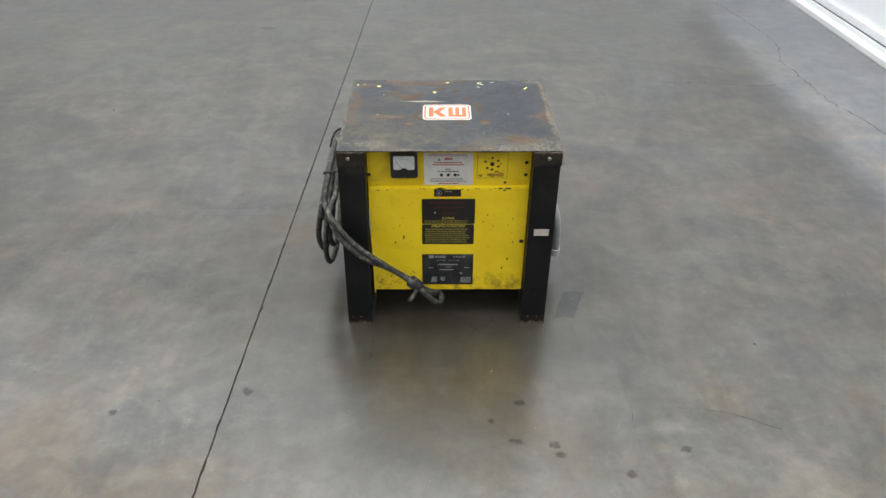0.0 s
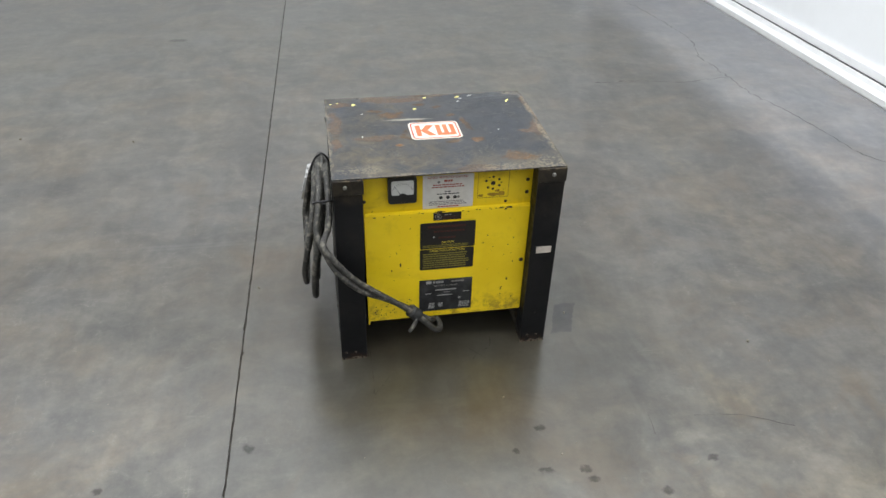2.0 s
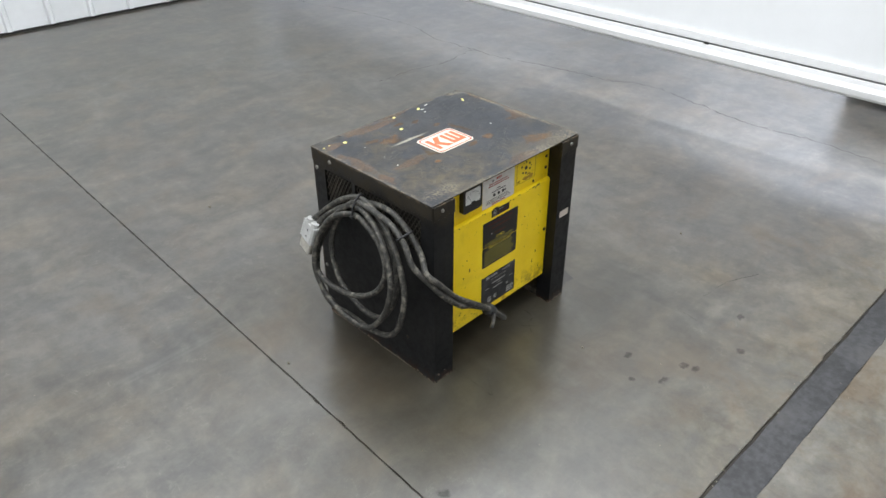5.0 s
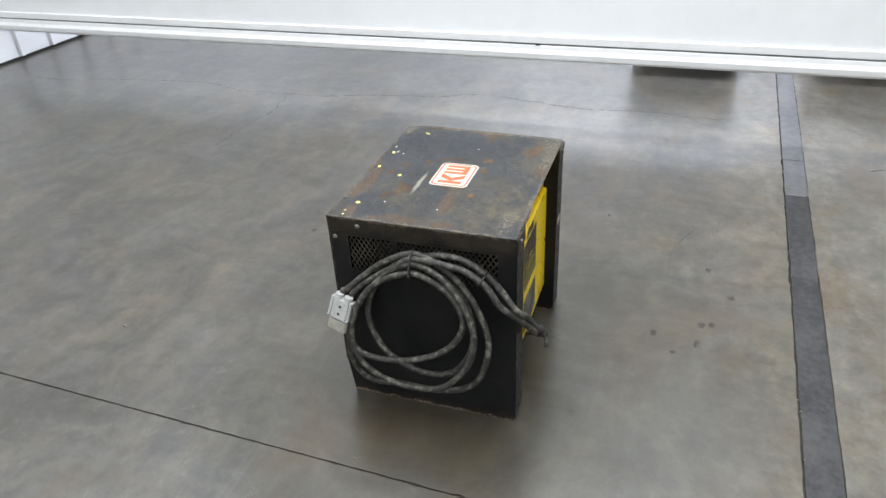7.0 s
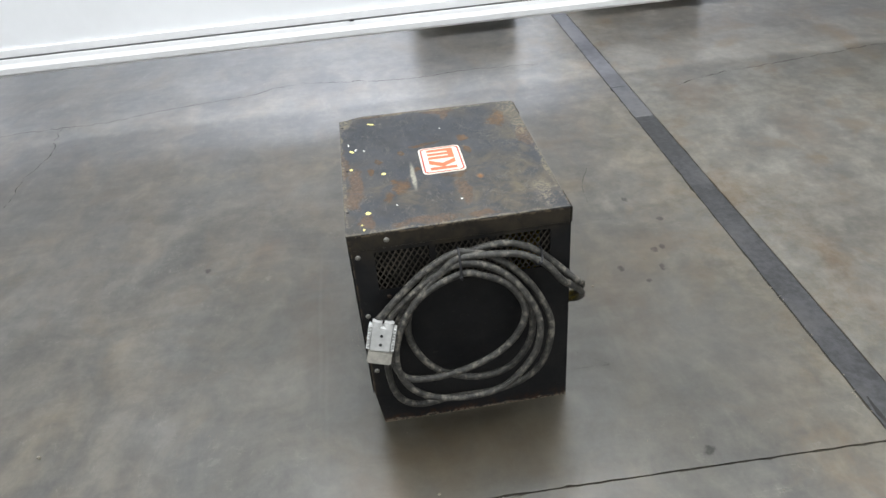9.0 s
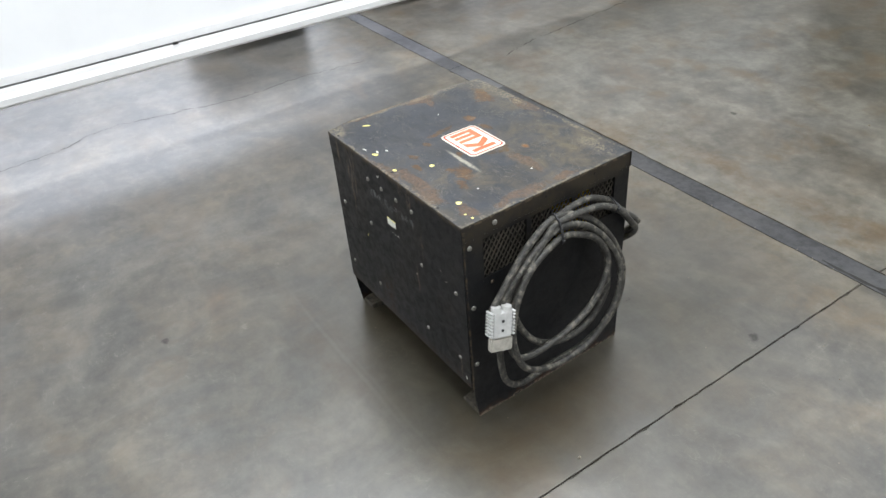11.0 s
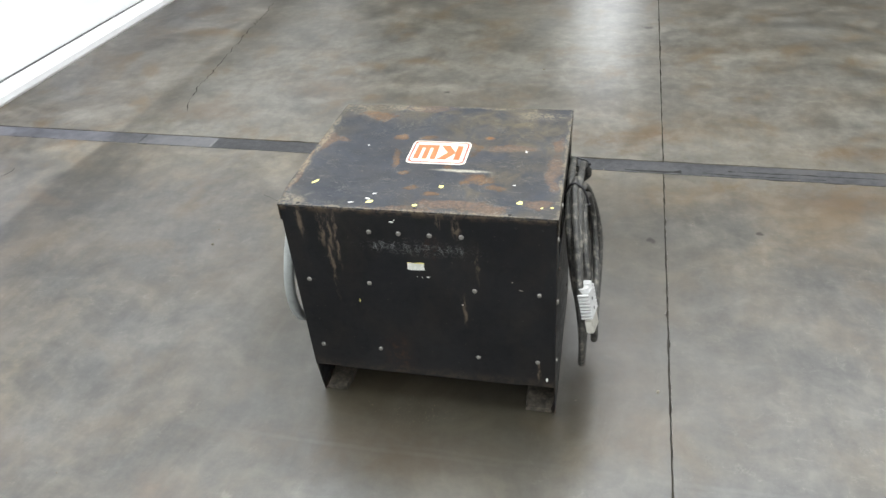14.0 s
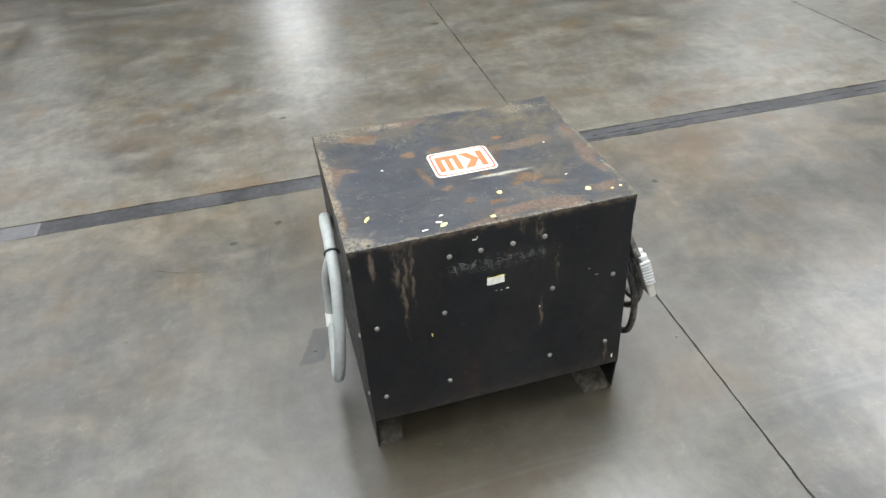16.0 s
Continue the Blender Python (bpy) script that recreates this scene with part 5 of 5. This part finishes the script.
COIL_B = [(2.224, 0.397), (2.194, 0.434), (2.149, 0.471), (2.093, 0.51), (2.029, 0.536), (1.961, 0.521), (1.907, 0.479), (1.865, 0.417), (1.844, 0.351), (1.856, 0.278), (1.896, 0.213), (1.951, 0.162), (2.034, 0.146), (2.121, 0.16), (2.179, 0.201), (2.208, 0.266), (2.208, 0.334), (2.177, 0.412), (2.121, 0.474), (2.03, 0.512), (1.969, 0.497), (1.914, 0.463), (1.881, 0.404), (1.886, 0.354), (1.92, 0.305), (1.974, 0.268), (2.055, 0.236), (2.143, 0.226), (2.198, 0.244), (2.218, 0.298), (2.201, 0.37), (2.134, 0.465), (2.073, 0.522), (2.028, 0.549), (1.936, 0.546), (1.874, 0.534), (1.819, 0.5), (1.782, 0.453)]
TAIL_A = [(-0.356, 1.742, 0.435), (-0.334, 1.719, 0.405), (-0.302, 1.712, 0.362), (-0.262, 1.712, 0.318), (-0.198, 1.718, 0.262), (-0.139, 1.722, 0.212), (-0.105, 1.722, 0.181), (-0.075, 1.720, 0.150), (-0.046, 1.722, 0.116), (-0.028, 1.735, 0.102), (-0.022, 1.762, 0.102), (-0.035, 1.80, 0.100), (-0.06, 1.85, 0.102), (-0.07, 1.87, 0.120)]
TAIL_B = [(-0.352, 1.740, 0.408), (-0.328, 1.716, 0.368), (-0.294, 1.708, 0.328), (-0.250, 1.712, 0.285), (-0.190, 1.732, 0.240), (-0.135, 1.738, 0.200), (-0.104, 1.740, 0.174), (-0.075, 1.745, 0.148), (-0.050, 1.758, 0.122), (-0.040, 1.785, 0.106), (-0.055, 1.82, 0.101), (-0.08, 1.86, 0.105), (-0.085, 1.875, 0.120)]
CR, CABLES = 0.0088, []
for pts, tail, extra, swing, mat in ((COIL_A, TAIL_A, -0.006, 0.022, RUBBER), (COIL_B, TAIL_B, 0.024, 0.018, RUBBER)):
    bm = bmesh.new()
    CABLES.append(spline(coil(pts, [], tail, extra, swing), 0.012))
    tube(bm, CABLES[-1], CR, 12)
    part("cable", bm, mat, cc, "dusty black rubber cable", True)

# connector
bm = bmesh.new()
box(bm, -0.012, 0.012, -0.030, 0.030, -0.036, 0.036)
bevel(bm, 0.006, 3)
con = part("connector", bm, PLASTIC_GREY, cc, "grey ribbed two-pole battery connector")
con.matrix_basis = Matrix.Translation(Vector((-0.397, 2.240, 0.372)) - OFF) @ pose(0, 0, 0, 13, 15, -6)
for k in range(8):
    z = 0.031 - k * 0.0082
    for sgn in (-1, 1):
        block("rib", (-0.0130, 0.0130, sgn * 0.0305 - 0.0040, sgn * 0.0305 + 0.0040, z - 0.0024, z + 0.0024), PLASTIC_GREY, con, "", 0.0010, 1)
for sgn in (-1, 1):
    bm = bmesh.new()
    tube(bm, [Vector((0, sgn * 0.0145, 0.030)), Vector((0, sgn * 0.0145, 0.045))], 0.0125, 14)
    bevel(bm, 0.0015, 1)
    part("cable_socket", bm, PLASTIC_GREY, con, "round socket for one cable")
block("mating_nose", (-0.009, 0.009, -0.032, 0.028, -0.070, -0.034), COPPER, con, "worn flat mating face", 0.003)
for z in (0.010, -0.014):
    bm = dome(0.0040, 0.001, 10)
    bm.transform(pose(-0.0121, 0.0, z, 0, -90, 0))
    part("rivet", bm, BEZEL, con)


def tie(at, d, reach, lines, r, parent, thick=0.0026):
    """A cable tie drawn tight round those of the lines that pass within reach of at, across the direction d."""
    d, c = Vector(d).normalized(), Vector(at)
    u = Vector((1, 0, 0))
    w = d.cross(u).normalized()
    uv = [((p - c).dot(u), (p - c).dot(w)) for l in lines for p in l if abs((p - c).dot(d)) < 0.012 and (p - c).length < reach]
    m = r + thick * 0.5
    hull = []
    for side_ in (sorted(set(uv)), sorted(set(uv), reverse=True)):
        half = []
        for q in side_:
            while len(half) > 1 and (half[-1][0] - half[-2][0]) * (q[1] - half[-2][1]) - (half[-1][1] - half[-2][1]) * (q[0] - half[-2][0]) <= 0:
                half.pop()
            half.append(q)
        hull += half[:-1]
    mu, mv = sum(q[0] for q in hull) / len(hull), sum(q[1] for q in hull) / len(hull)
    ring = []
    for k in range(28):
        cu, cv = math.cos(2 * math.pi * k / 28), math.sin(2 * math.pi * k / 28)
        reach_ = max((q[0] - mu) * cu + (q[1] - mv) * cv for q in hull) + m
        ring.append((cu, cv, reach_))
    line = []
    for (a0, b0, r0), (a1, b1, r1) in zip(ring, ring[1:] + ring[:1]):
        det = a0 * b1 - a1 * b0
        line.append((mu + (r0 * b1 - r1 * b0) / det, mv + (a0 * r1 - a1 * r0) / det))
    loop = [c + u * p + w * q for p, q in line]
    bm = bmesh.new()
    tube(bm, loop + loop[:1], thick, 6)
    part("cable_tie", bm, NYLON, parent, "black nylon cable tie", True)
    h = min(loop, key=lambda p: p.x)
    block("tie_head", (h.x - 0.005, h.x + 0.003, h.y - 0.004, h.y + 0.004, h.z - 0.004, h.z + 0.004), NYLON, parent, "", 0.001, 1)


tie(Vector((-0.36, 2.03, 0.535)) - OFF, (0, 1, 0), 0.07, CABLES, CR, cc, 0.0032)
tie(Vector((-0.352, 1.83, 0.522)) - OFF, (0, -0.75, -0.66), 0.045, CABLES, CR, cc)
bm = bmesh.new()
tube(bm, spline([Vector(p) - OFF for p in ((-0.118, 1.728, 0.192), (-0.105, 1.730, 0.178), (-0.094, 1.731, 0.166))], 0.006), 0.0195, 12)
part("tape_wrap", bm, RUBBER_DARK, cc, "tape wrapped round both cables", True)
bm = bmesh.new()
tube(bm, spline([Vector(p) - OFF for p in ((-0.100, 1.715, 0.168), (-0.112, 1.706, 0.148), (-0.124, 1.703, 0.132))], 0.006), 0.0065, 8)
part("tape_end", bm, RUBBER, cc, "loose end of the wrap", True)

# ---- the grey conduit on the other side ----
cd = thing("power_conduit", "grey flexible power conduit looped beside the cabinet", "conduit", (CH[0] + 0.36, CH[1], 0.1), 0)
OFF2 = Vector((CH[0] + 0.36, CH[1], 0.1))
way = [(0.319, 1.925, 0.44), (0.329, 1.95, 0.495), (0.335, 2.02, 0.540), (0.337, 2.12, 0.545), (0.341, 2.205, 0.495), (0.352, 2.245, 0.40), (0.365, 2.242, 0.30), (0.374, 2.20, 0.205), (0.376, 2.12, 0.142), (0.371, 2.02, 0.122), (0.364, 1.955, 0.150), (0.360, 1.925, 0.21), (0.354, 1.918, 0.29), (0.338, 1.922, 0.35), (0.318, 1.928, 0.375)]
bm = bmesh.new()
line = spline([Vector(p) - OFF2 for p in way], 0.004)
tube(bm, line, 0.0130, 14, 0.085)
part("conduit", bm, CONDUIT, cd, "ribbed grey plastic conduit", True)
for a, b, r in (((0.3635, 1.949, 0.148), (0.361, 1.934, 0.182), 0.0165), ((0.318, 1.920, 0.432), (0.325, 1.938, 0.468), 0.018), ((0.317, 1.928, 0.376), (0.332, 1.924, 0.362), 0.018)):
    bm = bmesh.new()
    tube(bm, [Vector(a) - OFF2, Vector(b) - OFF2], r, 12)
    bevel(bm, 0.003, 2)
    part("fitting", bm, WHITE_PVC, cd, "white nylon fitting")
tie(Vector((0.338, 2.15, 0.540)) - OFF2, (0, 0.9, -0.35), 0.03, [line], 0.0136, cd)

# ---- grit and crumbs on the floor ----
rnd = random.Random(21)
bm = bmesh.new()
crumbs = [(0.98, 1.655, 0.007), (-1.237, 3.38, 0.007), (-1.765, 3.468, 0.007), (0.131, 1.524, 0.005), (-0.272, 3.24, 0.008), (-0.598, 2.15, 0.006), (-0.075, -0.072, 0.007), (1.0, 1.56, 0.004), (0.24, 1.30, 0.004), (0.425, 1.875, 0.005)]
crumbs += [(0.03 + rnd.gauss(0, 0.065), 2.325 + rnd.gauss(0, 0.026), rnd.uniform(0.0005, 0.0011)) for _ in range(230)]
crumbs += [(rnd.uniform(-2.2, 2.6), rnd.uniform(-1.5, 5), rnd.uniform(0.0010, 0.0025)) for _ in range(160)]
crumbs += [(x, strip_y(x, False) + abs(rnd.gauss(0.004, 0.012)), rnd.uniform(0.0010, 0.0030)) for x in (rnd.uniform(-2.2, 2.6) for _ in range(190))]
crumbs += [(x, strip_y(x, True) - abs(rnd.gauss(0.0, 0.02)), rnd.uniform(0.0008, 0.0022)) for x in (rnd.uniform(-1.5, 2.2) for _ in range(70))]
for x, y, r in crumbs:
    m = Matrix.LocRotScale((x, y, r * 0.35), Euler((rnd.random(), rnd.random(), rnd.random() * 6)), (r, r * rnd.uniform(0.5, 1), r * 0.6))
    bmesh.ops.create_icosphere(bm, subdivisions=1, radius=1, matrix=m)
ob = part("grit", bm, GRIT)
tagged(ob, "pale crumbs and grit scattered on the concrete", "grit", kind="stuff")
